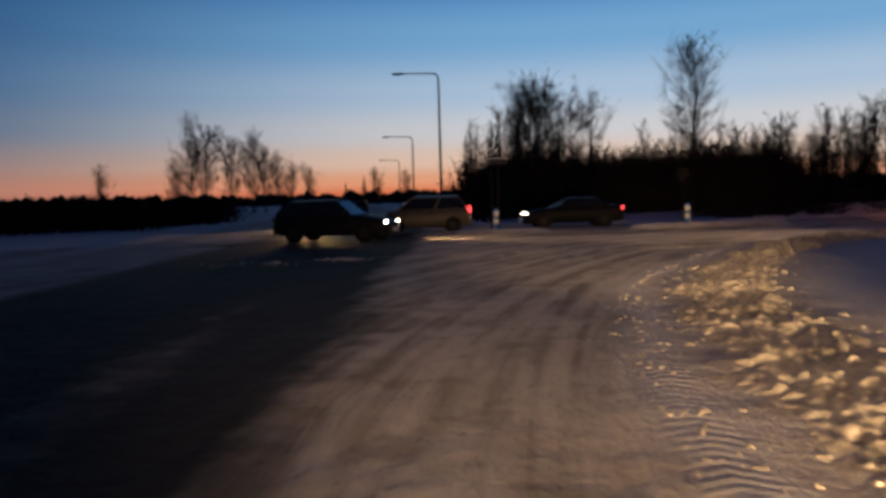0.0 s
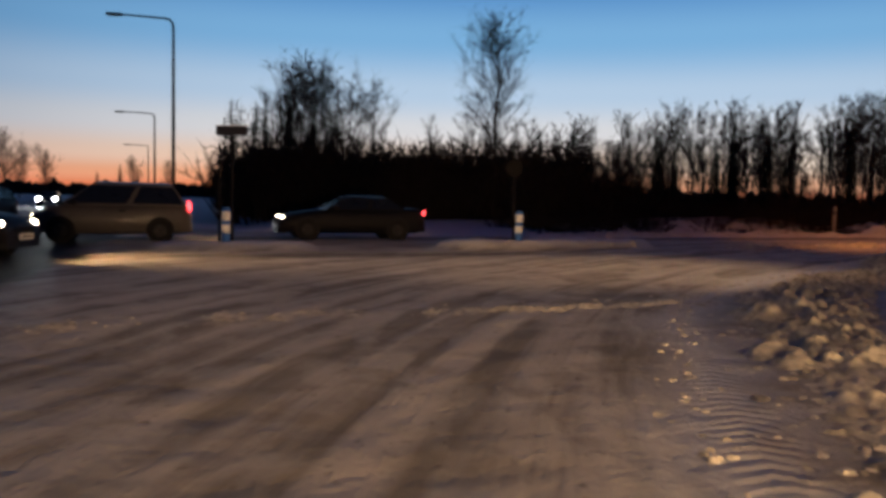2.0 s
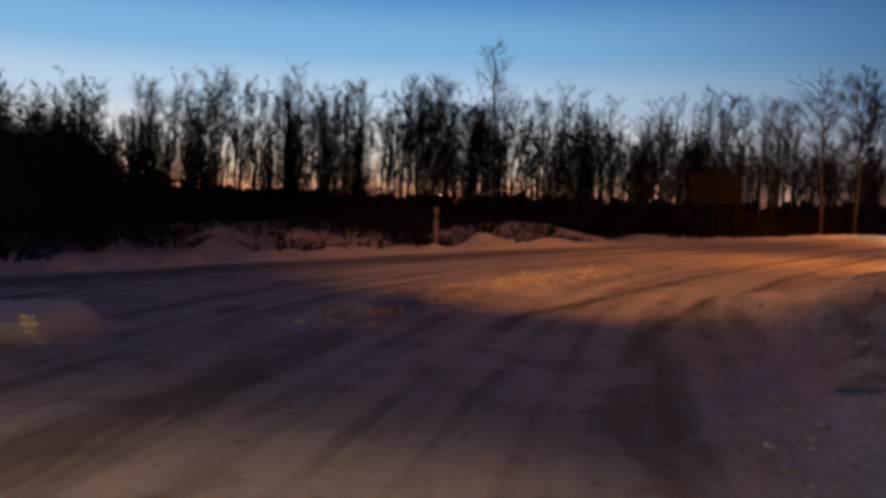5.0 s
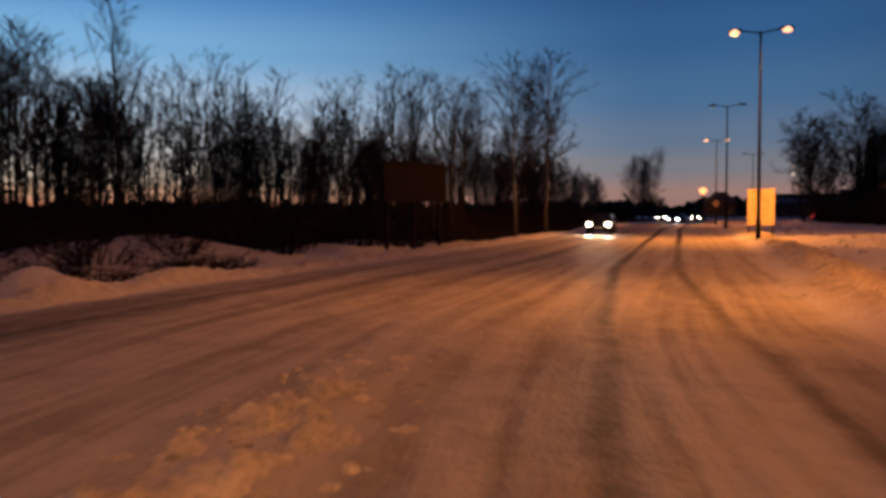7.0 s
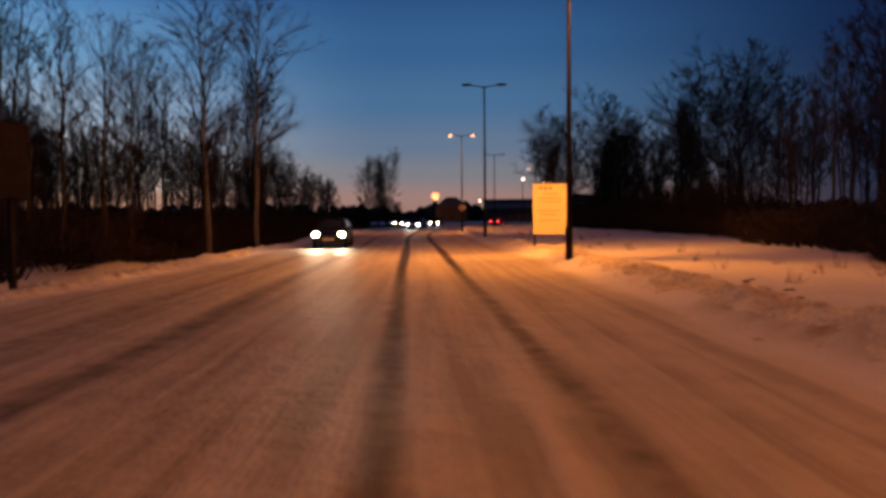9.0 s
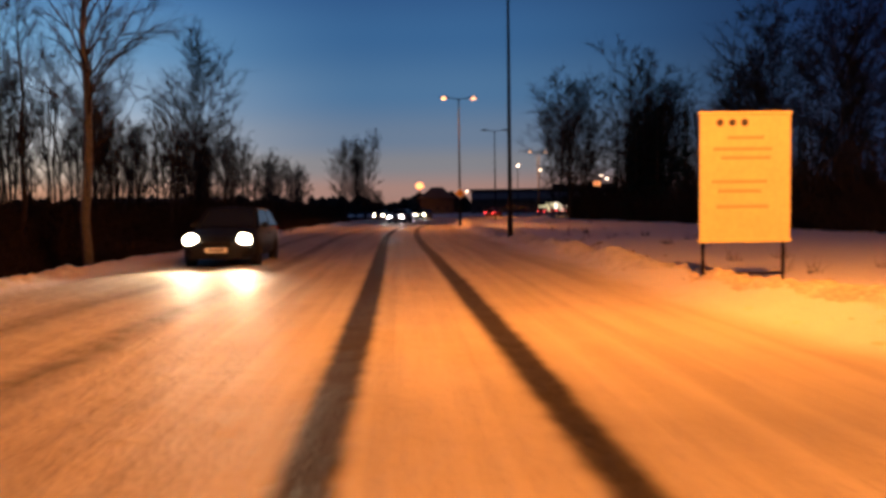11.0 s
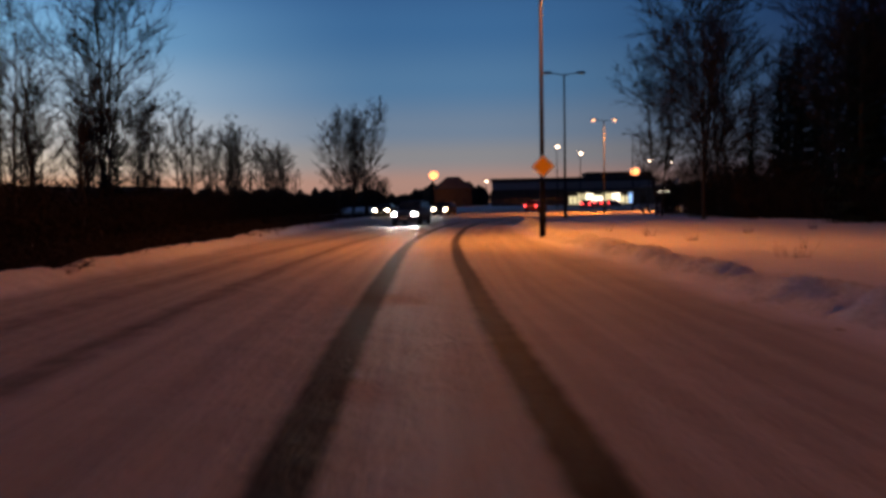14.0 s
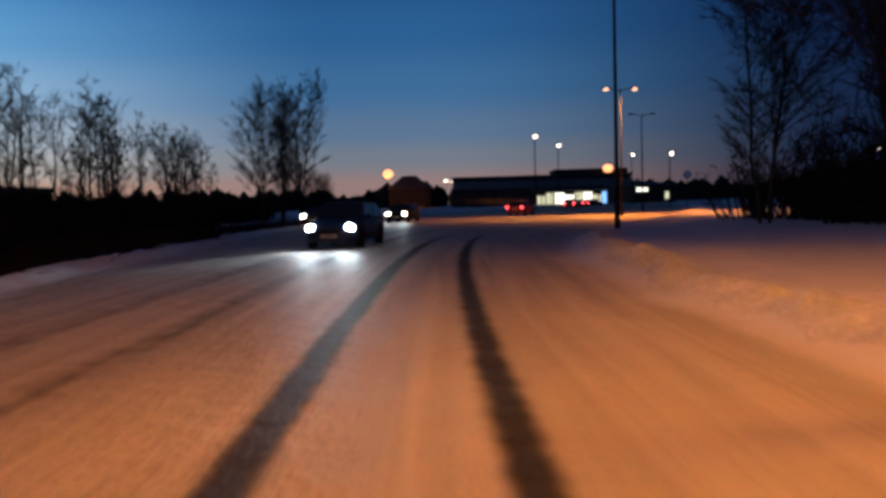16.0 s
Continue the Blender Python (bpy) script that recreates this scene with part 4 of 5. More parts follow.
thicket("undergrowth", "dense dark undergrowth along the north verge", [(116 + i * 0.95, 51 + rt.random() * 5 + i * 0.05, rt.uniform(1.0, 1.7), rt.uniform(0.9, 1.4)) for i in range(110)])
thicket("undergrowth", "dense dark thicket beyond the junction", [(4 + rt.random() * 23, 60 + rt.random() * 26, rt.uniform(1.4, 2.4), rt.uniform(1.9, 2.8)) for i in range(170)])
thicket("undergrowth", "dense dark thicket on the south side", [(92 + i * 0.8, 12.5 + rt.random() * 5 + max(0, i - 40) * 0.09, rt.uniform(1.1, 2.0), rt.uniform(1.1, 2.4)) for i in range(86)])
thicket("undergrowth", "low dark scrub along the far verge", [(66 + 100 * (u := rt.random()), 47.3 + u * 2.6 + rt.random() * 3.5, rt.uniform(0.8, 1.3), rt.uniform(0.3, 0.6)) for i in range(150)])
thicket("undergrowth", "dark scrub at the back of the snow field", [(56 + 60 * (u := rt.random()), 23 - u * 8.5 - rt.random() * 5, rt.uniform(0.9, 1.6), rt.uniform(0.45, 1.0)) for i in range(130)])
for i in range(14):
    u = i / 13
    ASPENS[rt.randrange(4)](60 + 46 * u, 20.5 - 8 * u - rt.random() * 5, rt.uniform(0.55, 1.2), rt.random() * 360, group="trees on the south side")
thicket("undergrowth", "low dark scrub beside the first road", [(-18 - 55 * (u := rt.random()), 46 + rt.random() * 30 - u * 12, rt.uniform(1.3, 2.2), rt.uniform(0.75, 1.15)) for i in range(210)])

# distant woods on the skyline
far = Mesh()
for i in range(1900):
    a = radians(rt.uniform(-75, 112))
    d = rt.uniform(420, 620)
    x, y = math.sin(a) * d, math.cos(a) * d
    h_ = rt.uniform(4.0, 8.5) * (1.25 if a > 0.1 else 1)
    w = rt.uniform(2.5, 5)
    far.tube([(x, y, -1), (x + rt.uniform(-0.5, 0.5), y, h_ * 0.45), (x, y, h_ * 0.8), (x, y, h_)], [w * 0.8, w, w * 0.6, 0.2], 6, False)
tagged(part("far_woods", far, M_SCRUB), "dark distant woods along the skyline", "woods", kind="stuff")

# ---- street lamps ----
def double_lamp(x, y, turn, lit, tall=10.0, watts=3300.0, cone=165, throw=(), verge=1.0):
    """A steel pole with two opposed arms and flat lamp heads; turn: the arms' way, in degrees from x."""
    z = height(x, y)
    root = thing("street_lamp", pose(x, y, z, 0, 0, turn), "tall steel street lamp with two %s heads" % ("lit orange" if lit else "unlit"), "street lamp", "double street lamps along the road")
    pole = Mesh().tube([(0, 0, -0.3), (0, 0, 2.0), (0, 0, tall)], [0.09, 0.085, 0.05], 12)
    part("pole", pole, M_DARKSTEEL, root, smooth_faces=True)
    part("base_sleeve", Mesh().tube([(0, 0, -0.3), (0, 0, 1.0), (0, 0, 1.06)], [0.118, 0.118, 0.095], 12), M_DARKSTEEL, root)
    for s in (-1, 1):
        part("arm", Mesh().tube([(0, 0, tall - 0.12), (s * 0.35, 0, tall - 0.02), (s * 0.85, 0, tall + 0.05)], [0.04, 0.036, 0.034], 8), M_DARKSTEEL, root, smooth_faces=True)
        head = Mesh()
        prof = [(0.0, 0.06, 0.05), (0.12, 0.15, 0.09), (0.40, 0.17, 0.11), (0.62, 0.13, 0.08), (0.70, 0.05, 0.04)]
        pts, fs = [], []
        for u, w, h_ in prof:
            pts += [(s * (0.80 + u), -w, tall + 0.03), (s * (0.80 + u), -w * 0.7, tall + 0.05 + h_), (s * (0.80 + u), w * 0.7, tall + 0.05 + h_), (s * (0.80 + u), w, tall + 0.03)]
        for i in range(4):
            for k in range(4):
                a, b_ = i * 4 + k, i * 4 + (k + 1) % 4
                fs.append((a, b_, b_ + 4, a + 4))
        fs += [(3, 2, 1, 0), (16, 17, 18, 19)]
        head.add(pts, fs)
        hd = part("lamp_head", head, M_DARKSTEEL, root, smooth_faces=True)
        # a lit lens is rounded out so its shape includes the glare
        part("lens", Mesh().ball((s * 1.18, 0, tall + 0.02), 0.25, (0.95, 0.8, 0.62) if lit else (1.0, 0.5, 0.16)), M_LAMPLIT if lit else M_LAMPDIM, hd,
             "glowing orange lens" if lit else "dark lens", True)
        if lit:
            p = pose(x, y, z, 0, 0, turn) @ Vector((s * 1.18, 0, tall - 0.16))
            # the roadside head throws its light along the road, the other one lights the verge
            # added spots, one per throw, brighten stretches between the lamps
            for far_x in (throw if s > 0 else ()):
                lamp("SPOT", "street_light", look(p, (p.x + far_x, p.y + 5, 0)), watts * 1.25, SODIUM, 0.2, cone, 0.6)
            if s < 0 or not throw:
                lamp("SPOT", "street_light", pose(p.x, p.y, p.z), watts * verge, SODIUM, 0.2, cone, 0.6)
    return root


# lamp at 36.6: heads never in view, lit to brighten the road there
for x, y, turn, lit in ((36.6, 29.5, 92, 2), (63.4, 31.1, 94, 1), (91.9, 33.0, 92, 0), (121.9, 34.6, 100, 1), (149.2, 30.2, 94, 0), (180.8, 21.8, 97, 1), (200.5, 14.5, 97, 0)):
    double_lamp(x, y, turn, lit > 0, watts={36.6: 1600.0, 63.4: 5300.0, 180.8: 8000.0}.get(x, 1900.0), cone=138 if lit > 1 else 150,
                throw={36.6: (-12.0, 6.0), 63.4: (-18.0, 24.0, 38.0), 121.9: (-30.0, -16.0, 14.0)}.get(x, ()), verge={36.6: 0.6, 63.4: 0.35}.get(x, 1.0))

# two unseen lamps added inside the corner, heads to the road, replacing headlight light
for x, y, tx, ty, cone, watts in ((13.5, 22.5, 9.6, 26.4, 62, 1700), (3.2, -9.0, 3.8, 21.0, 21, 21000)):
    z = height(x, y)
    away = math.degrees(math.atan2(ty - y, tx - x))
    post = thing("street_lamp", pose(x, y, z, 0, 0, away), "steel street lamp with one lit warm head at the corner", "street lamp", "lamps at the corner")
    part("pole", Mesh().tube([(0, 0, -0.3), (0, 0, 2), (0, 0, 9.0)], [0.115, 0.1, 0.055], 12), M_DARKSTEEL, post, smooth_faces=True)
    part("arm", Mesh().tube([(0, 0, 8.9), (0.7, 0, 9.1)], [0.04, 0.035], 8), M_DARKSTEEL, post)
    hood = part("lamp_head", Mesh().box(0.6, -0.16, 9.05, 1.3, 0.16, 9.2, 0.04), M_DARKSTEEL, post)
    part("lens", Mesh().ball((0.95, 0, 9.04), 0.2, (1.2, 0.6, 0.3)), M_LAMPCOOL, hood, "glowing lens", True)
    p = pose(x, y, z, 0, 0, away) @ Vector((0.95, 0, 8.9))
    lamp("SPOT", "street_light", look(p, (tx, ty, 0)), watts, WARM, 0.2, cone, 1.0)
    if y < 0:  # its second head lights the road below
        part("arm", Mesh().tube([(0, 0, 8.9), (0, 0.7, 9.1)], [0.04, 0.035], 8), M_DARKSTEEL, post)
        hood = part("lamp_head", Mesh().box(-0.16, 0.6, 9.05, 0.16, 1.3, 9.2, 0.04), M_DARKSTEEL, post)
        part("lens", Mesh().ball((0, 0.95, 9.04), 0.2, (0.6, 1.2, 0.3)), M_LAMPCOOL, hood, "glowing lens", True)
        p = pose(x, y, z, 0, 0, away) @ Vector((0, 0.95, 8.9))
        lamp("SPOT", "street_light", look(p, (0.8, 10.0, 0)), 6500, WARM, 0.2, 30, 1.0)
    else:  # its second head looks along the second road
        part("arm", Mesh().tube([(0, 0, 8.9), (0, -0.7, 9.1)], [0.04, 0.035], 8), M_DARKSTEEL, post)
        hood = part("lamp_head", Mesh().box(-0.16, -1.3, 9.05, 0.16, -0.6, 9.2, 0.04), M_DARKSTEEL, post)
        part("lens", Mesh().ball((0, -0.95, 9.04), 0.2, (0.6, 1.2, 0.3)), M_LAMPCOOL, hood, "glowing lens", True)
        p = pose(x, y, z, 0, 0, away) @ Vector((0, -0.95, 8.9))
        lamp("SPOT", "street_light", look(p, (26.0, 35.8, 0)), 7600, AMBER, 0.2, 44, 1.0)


def single_lamp(x, y, turn, tall=9.5, reach=3.0):
    z = height(x, y)
    root = thing("street_lamp", pose(x, y, z, 0, 0, turn), "tall slim street lamp with one long unlit arm", "street lamp", "single street lamps on the first road")
    part("pole", Mesh().tube([(0, 0, -0.3), (0, 0, tall * 0.5), (0, 0, tall - 0.4), (0.05, 0, tall - 0.18), (0.2, 0, tall - 0.03), (0.45, 0, tall)], [0.09, 0.08, 0.06, 0.058, 0.055, 0.05], 10), M_DARKSTEEL, root, smooth_faces=True)
    part("arm", Mesh().tube([(0.44, 0, tall), (reach - 0.6, 0, tall + 0.06)], [0.05, 0.04], 8), M_DARKSTEEL, root, smooth_faces=True)
    head = part("lamp_head", Mesh().box(reach - 0.75, -0.14, tall + 0.0, reach, 0.14, tall + 0.11, 0.03), M_DARKSTEEL, root)
    part("lens", Mesh().box(reach - 0.6, -0.1, tall - 0.03, reach - 0.05, 0.1, tall - 0.002, 0.008), M_LAMPDIM, head)
    return root


for x, y, tall in ((-0.1, 52.7, 9.55), (-2.9, 81, 7.8), (-6.5, 122, 7.4)):
    single_lamp(x, y, 176, tall)


def far_lamp(x, y, z, r, mat, label, watts=0, colour=SODIUM):
    root = thing("street_lamp", pose(x, y, 0), label, "street lamp", "lamps in the distance")
    part("pole", Mesh().tube([(0, 0, -1.5), (0, 0, z - 0.1)], [0.12, 0.07], 8), M_DARKSTEEL, root)
    part("arm", Mesh().tube([(0, 0, z - 0.15), (-0.7, 0, z + 0.1)], [0.05, 0.04], 6), M_DARKSTEEL, root)
    head = part("lamp_head", Mesh().box(-1.3, -0.2, z + 0.12, -0.6, 0.2, z + 0.26, 0.04), M_DARKSTEEL, root)
    # ball of radius r, larger than a lens, gives the glare a shape
    part("lens", Mesh().ball((-0.95, 0, z), r, (1, 1, 0.8)), mat, head, "glowing lens", True)
    if watts:
        lamp("POINT", "street_light", pose(x - 0.95, y, z - r - 0.3), watts, colour, 0.3)
    return root


far_lamp(359.7, 45.8, 10.6, 1.6, M_ORANGE, "bright orange street lamp far down the road", 900)
far_lamp(354, -18.9, 10.4, 1.5, M_ORANGE, "bright orange street lamp by the shops", 9000)
for x, y, z, r in ((240, 19.7, 11.1, 0.3), (260.7, 12.4, 11.1, 0.3), (283.6, -7.1, 10.4, 0.32), (394, 24.8, 9.0, 0.5), (389, 27.5, 9.0, 0.45)):
    far_lamp(x, y, z, r, M_LAMPCOOL, "pale street lamp in the distance")

far_lamp(129, 137, 4.0, 0.3, M_LAMPCOOL, "pale yard lamp beyond the north wood")
for x, y, z in ((232, 1.5, 7.6), (228, -26, 7.2), (225, -36, 7.4)):
    far_lamp(x, y, z, 0.26, M_LAMPCOOL, "pale street lamp in the distance")

# ---- cars ----
def loft(rows):
    """Skin through rows of points, closed round, with end caps."""
    m, k = Mesh(), len(rows[0])
    f = []
    for i in range(len(rows) - 1):
        for j in range(k):
            f.append((i * k + j, i * k + (j + 1) % k, (i + 1) * k + (j + 1) % k, (i + 1) * k + j))
    f += [tuple(range(k - 1, -1, -1)), tuple(range((len(rows) - 1) * k, len(rows) * k))]
    return m.add([p for r in rows for p in r], f)


def pane(a, b_, c, d, inset=(0.06, 0.94, 0.08, 0.92), lift=0.012):
    """A glass pane on the face a b c d, held inside its frame and a little proud."""
    a, b_, c, d = (Vector(v) for v in (a, b_, c, d))
    n = (b_ - a).cross(d - a).normalized() * lift
    at = lambda u, v: a.lerp(b_, u).lerp(d.lerp(c, u), v)
    u0, u1, v0, v1 = inset
    p = [at(u0, v0), at(u1, v0), at(u1, v1), at(u0, v1)]
    return Mesh().add([q + n for q in p] + [q - n for q in p], [(0, 1, 2, 3), (7, 6, 5, 4), (0, 4, 5, 1), (1, 5, 6, 2), (2, 6, 7, 3), (3, 7, 4, 0)])


SHAPES = {  # length, width, height, belt, hood height, cabin: front base, front top, rear top, rear base, wheel radius, tail height
    "hatchback": (4.25, 1.78, 1.50, 0.93, 0.90, 0.95, 0.25, -1.55, -2.0, 0.31, 0.97),
    "estate": (4.55, 1.80, 1.56, 0.95, 0.93, 0.92, 0.25, -1.75, -2.18, 0.33, 0.98),
    "minivan": (4.05, 1.72, 1.62, 0.98, 0.95, 1.28, 0.45, -1.55, -1.92, 0.30, 1.02),
    "sedan": (4.55, 1.76, 1.38, 0.92, 0.88, 0.92, 0.15, -1.10, -1.72, 0.31, 1.0),
}


def car(kind, x, y, heading, body_paint, label, front="off", tail="off", spots=None, group="", glow=0.11, tail_glow=0.0):
    """A car on its wheels, heading in degrees from x. front: xenon, warm or off; tail: lit or off."""
    ln, wd, hi, belt, hood, fb, ft, rt_, rb, wr, boot = SHAPES[kind]
    z0 = height(x, y)
    base = pose(x, y, z0, 0, 0, heading)
    root = thing(kind + "_car" if kind != "minivan" else "minivan", base, label, "car", group)
    h = wd / 2
    st = [(-ln / 2, 0.34, boot - 0.28, 0.80), (-ln / 2 + 0.06, 0.26, boot - 0.08, 0.92), (-ln / 2 + 0.3, 0.22, boot, 0.98), (-0.8, 0.2, belt, 1.0), (fb - 0.1, 0.2, belt, 1.0),
          (fb + 0.35, 0.2, hood, 0.99), (ln / 2 - 0.45, 0.22, hood - 0.1, 0.96), (ln / 2 - 0.12, 0.24, hood - 0.20, 0.88), (ln / 2, 0.34, hood - 0.34, 0.76)]
    rows = []
    for sx, zl, zh, k in st:
        w, t = h * k, zh - zl
        half = [(w * 0.86, zl), (w * 0.985, zl + 0.14 * t), (w, zl + 0.5 * t), (w * 0.975, zl + 0.8 * t), (w * 0.9, zh - 0.03), (w * 0.55, zh + 0.012)]
        rows.append([(sx, a, z) for a, z in half] + [(sx, -a, z) for a, z in reversed(half)])
    body = part("body", loft(rows), body_paint, root, smooth_faces=True)
    # cabin
    wb, wt = h * 0.93, h * 0.72
    zt = hi - 0.05
    B = {s: [(fb, s * wb, belt - 0.02), (ft, s * wt, zt), (rt_, s * wt, zt - 0.03), (rb, s * wb, belt - 0.02)] for s in (1, -1)}
    cab = Mesh()
    mid = [(ft - 0.12, 0, hi), (rt_ + 0.12, 0, hi - 0.02)]
    cab.add(B[1] + B[-1] + mid, [(0, 1, 2, 3), (7, 6, 5, 4), (0, 4, 5, 1), (2, 6, 7, 3), (1, 8, 9, 2), (6, 9, 8, 5), (1, 5, 8), (2, 9, 6)])
    part("cabin", cab, body_paint, root)
    part("windscreen", pane(B[-1][0], B[1][0], B[1][1], B[-1][1]), M_GLASS, root)
    part("rear_window", pane(B[1][3], B[-1][3], B[-1][2], B[1][2]), M_GLASS, root)
    for s in (1, -1):
        p0, p1, p2, p3 = (Vector(v) for v in B[s])
        m0, m1 = p3.lerp(p0, 0.47), p2.lerp(p1, 0.42)
        for q in (((m0, p0, p1, m1), "front_side_window"), ((p3, m0, m1, p2), "rear_side_window")):
            c = q[0] if s < 0 else (q[0][1], q[0][0], q[0][3], q[0][2])
            part(q[1], pane(*c, inset=(0.05, 0.95, 0.1, 0.88)), M_GLASS, root)
        part("door_mirror", Mesh().box(fb - 0.42, s * (h + 0.02) - 0.08, belt + 0.0, fb - 0.26, s * (h + 0.02) + 0.08, belt + 0.14, 0.03), M_TRIM, root)
        part("door_handle", Mesh().box(-0.35, s * h * 0.99 - 0.015, belt - 0.17, -0.17, s * h * 0.99 + 0.015, belt - 0.13), M_TRIM, root)
    part("front_bumper", loft([[(ln / 2 - 0.28, -h * 0.93, a), (ln / 2 + 0.01, -h * 0.70, a), (ln / 2 + 0.05, 0, a), (ln / 2 + 0.01, h * 0.70, a), (ln / 2 - 0.28, h * 0.93, a)] for a in (0.2, 0.46)]), M_TRIM if kind == "minivan" else body_paint, root)
    part("rear_bumper", loft([[(-ln / 2 + 0.25, h * 0.95, a), (-ln / 2 - 0.02, h * 0.78, a), (-ln / 2 - 0.05, 0, a), (-ln / 2 - 0.02, -h * 0.78, a), (-ln / 2 + 0.25, -h * 0.95, a)] for a in (0.26, 0.52)]), body_paint, root)
    part("grille", Mesh().box(ln / 2 - 0.06, -h * 0.42, 0.50, ln / 2 + 0.03, h * 0.42, 0.62, 0.02), M_TRIM, root)
    plate = part("number_plate", Mesh().box(ln / 2 + 0.05, -0.26, 0.36, ln / 2 + 0.065, 0.26, 0.47), M_PLATE, root, "white number plate")
    part("plate_bar", Mesh().box(ln / 2 + 0.066, -0.19, 0.395, ln / 2 + 0.069, 0.19, 0.44), M_INK, plate)
    rear = part("number_plate", Mesh().box(-ln / 2 - 0.065, -0.26, 0.62, -ln / 2 - 0.05, 0.26, 0.73), M_PLATE, root, "white number plate")
    part("plate_bar", Mesh().box(-ln / 2 - 0.069, -0.19, 0.655, -ln / 2 - 0.066, 0.19, 0.70), M_INK, rear)
    hm = {"xenon": M_HEAD, "warm": M_HEADW, "off": M_RIM}[front]
    for s in (1, -1):
        # balls swollen by glow and tail_glow to stand in for glare
        part("headlight", Mesh().ball((ln / 2 - 0.13, s * h * 0.72, 0.66), glow, (0.75, 1.0, 0.85)), hm, root, "lit headlight" if front != "off" else "", True)
        part("tail_light", Mesh().ball((-ln / 2 + 0.05, s * h * 0.83, boot - 0.16 + (0.1 if kind == "minivan" else 0)), 0.10 + tail_glow, (0.5, 1.0, 1.6 if kind == "minivan" else 0.9)), M_TAIL if tail == "lit" else M_TAILDIM, root, "lit red tail light" if tail == "lit" else "", True)
    for wx in (-ln * 0.30, ln * 0.31):
        for s in (1, -1):
            c = (wx, s * (h - 0.09), wr)
            part("wheel_arch", Mesh().tube([(wx, s * (h - 0.03), wr + 0.02), (wx, s * (h + 0.004), wr + 0.02)], [wr + 0.07, wr + 0.06], 18), M_TRIM, root)
            tyre = Mesh().tube([(wx, s * (h - 0.2), wr), (wx, s * (h - 0.18), wr), (wx, s * (h - 0.01), wr), (wx, s * (h + 0.014), wr)], [wr - 0.04, wr, wr, wr - 0.05], 20)
            wheel = part("wheel", tyre, M_TYRE, root, smooth_faces=True)
            rim = Mesh().tube([(wx, s * (h + 0.008), wr), (wx, s * (h + 0.02), wr)], [wr * 0.62, wr * 0.58], 16)
            for k in range(5):
                a = k * 1.2566
                rim.tube([(wx + math.cos(a) * 0.05, s * (h + 0.025), wr + math.sin(a) * 0.05), (wx + math.cos(a) * wr * 0.55, s * (h + 0.022), wr + math.sin(a) * wr * 0.55)], [0.03, 0.025], 5)
            part("rim", rim, M_RIM, wheel)
    if spots:
        watts, colour, cone, drop = spots
        for s in (1, -1):
            p = base @ Vector((ln / 2 + 0.12, s * h * 0.72, 0.66))
            q = base @ Vector((ln / 2 + 25, s * h * 0.72, 0.66 - 25 * math.tan(radians(drop))))
            lamp("SPOT", "headlight_beam", look(p, q), watts, colour, 0.06, cone, 0.9)
    return root


JUNCTION = "cars at the junction"
car("estate", -4.0, 30.2, -15, P_DARK, "dark estate car turning with its headlights lit", "warm", "off", (900, WARM, 80, 2.2), JUNCTION, 0.10)
car("minivan", -0.85, 35.9, 183, P_SILVER, "silver-beige minivan waiting with its lamps lit", "warm", "lit", (250, WARM, 70, 4), JUNCTION, 0.08)
car("sedan", 5.9, 37.3, 182, P_BLACK, "black saloon car waiting with red tail lamps lit", "warm", "lit", (200, WARM, 70, 4), JUNCTION, 0.065)
ONCOMING = "oncoming cars on the first road"
car("hatchback", -7.2, 47.5, 263, P_DARK, "dark hatchback with bright headlights on snowy road", "xenon", "off", (1600, WARM, 60, 1.6), ONCOMING, 0.13)
car("sedan", -12.3, 90, 275, P_DARK, "dark saloon car with bright headlights on snowy road", "xenon", "off", (2500, XENON, 60, 1.5), ONCOMING, 0.2)
car("estate", -9.5, 93, 94, P_BLACK, "dark estate car driving away on snowy road", "off", "off", None, ONCOMING)
# car added out of view to carry beams for the driven car's headlights
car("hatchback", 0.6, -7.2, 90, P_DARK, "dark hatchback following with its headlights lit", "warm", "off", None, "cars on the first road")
# added beams that rake the road, the bank and the island
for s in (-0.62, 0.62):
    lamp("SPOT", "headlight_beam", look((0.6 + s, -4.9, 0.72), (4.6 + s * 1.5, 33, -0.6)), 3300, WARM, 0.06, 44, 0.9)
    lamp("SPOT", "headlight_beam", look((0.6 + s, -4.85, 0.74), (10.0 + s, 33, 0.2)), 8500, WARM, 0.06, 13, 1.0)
SECOND = "cars on the second road"
car("hatchback", 80.2, 41.3, 183, P_DARK, "dark oncoming hatchback with dazzling warm headlights", "warm", "off", (1500, (1.0, 0.78, 0.54), 70, 1.6), SECOND, 0.19)
car("estate", 145.5, 40.7, 170, P_BLUE, "dark blue oncoming estate car with white headlights", "xenon", "off", (1100, XENON, 62, 1.2), SECOND, 0.17)
car("hatchback", 181, 39.2, 165, P_DARK, "dark oncoming hatchback with its headlights lit", "warm", "off", (700, XENON, 60, 2.0), SECOND, 0.18)
car("sedan", 176, 45.3, 175, P_DARK, "dark saloon car with its headlights lit", "warm", "off", None, SECOND, 0.18)
car("hatchback", 198, 27.6, -25, P_RED, "red hatchback driving away with red tail lamps", "off", "lit", None, SECOND, 0.1, 0.06)
car("estate", 244, 13.5, -20, P_RED, "red estate car driving away with red tail lamps", "off", "lit", None, SECOND, 0.1, 0.12)
car("sedan", 262, 8.2, -20, P_DARK, "dark saloon car driving away with red tail lamps", "off", "lit", None, SECOND, 0.1, 0.12)
car("hatchback", 282, 1.5, -60, P_SILVER, "pale hatchback at the turning with red tail lamps", "off", "lit", None, SECOND, 0.1, 0.1)

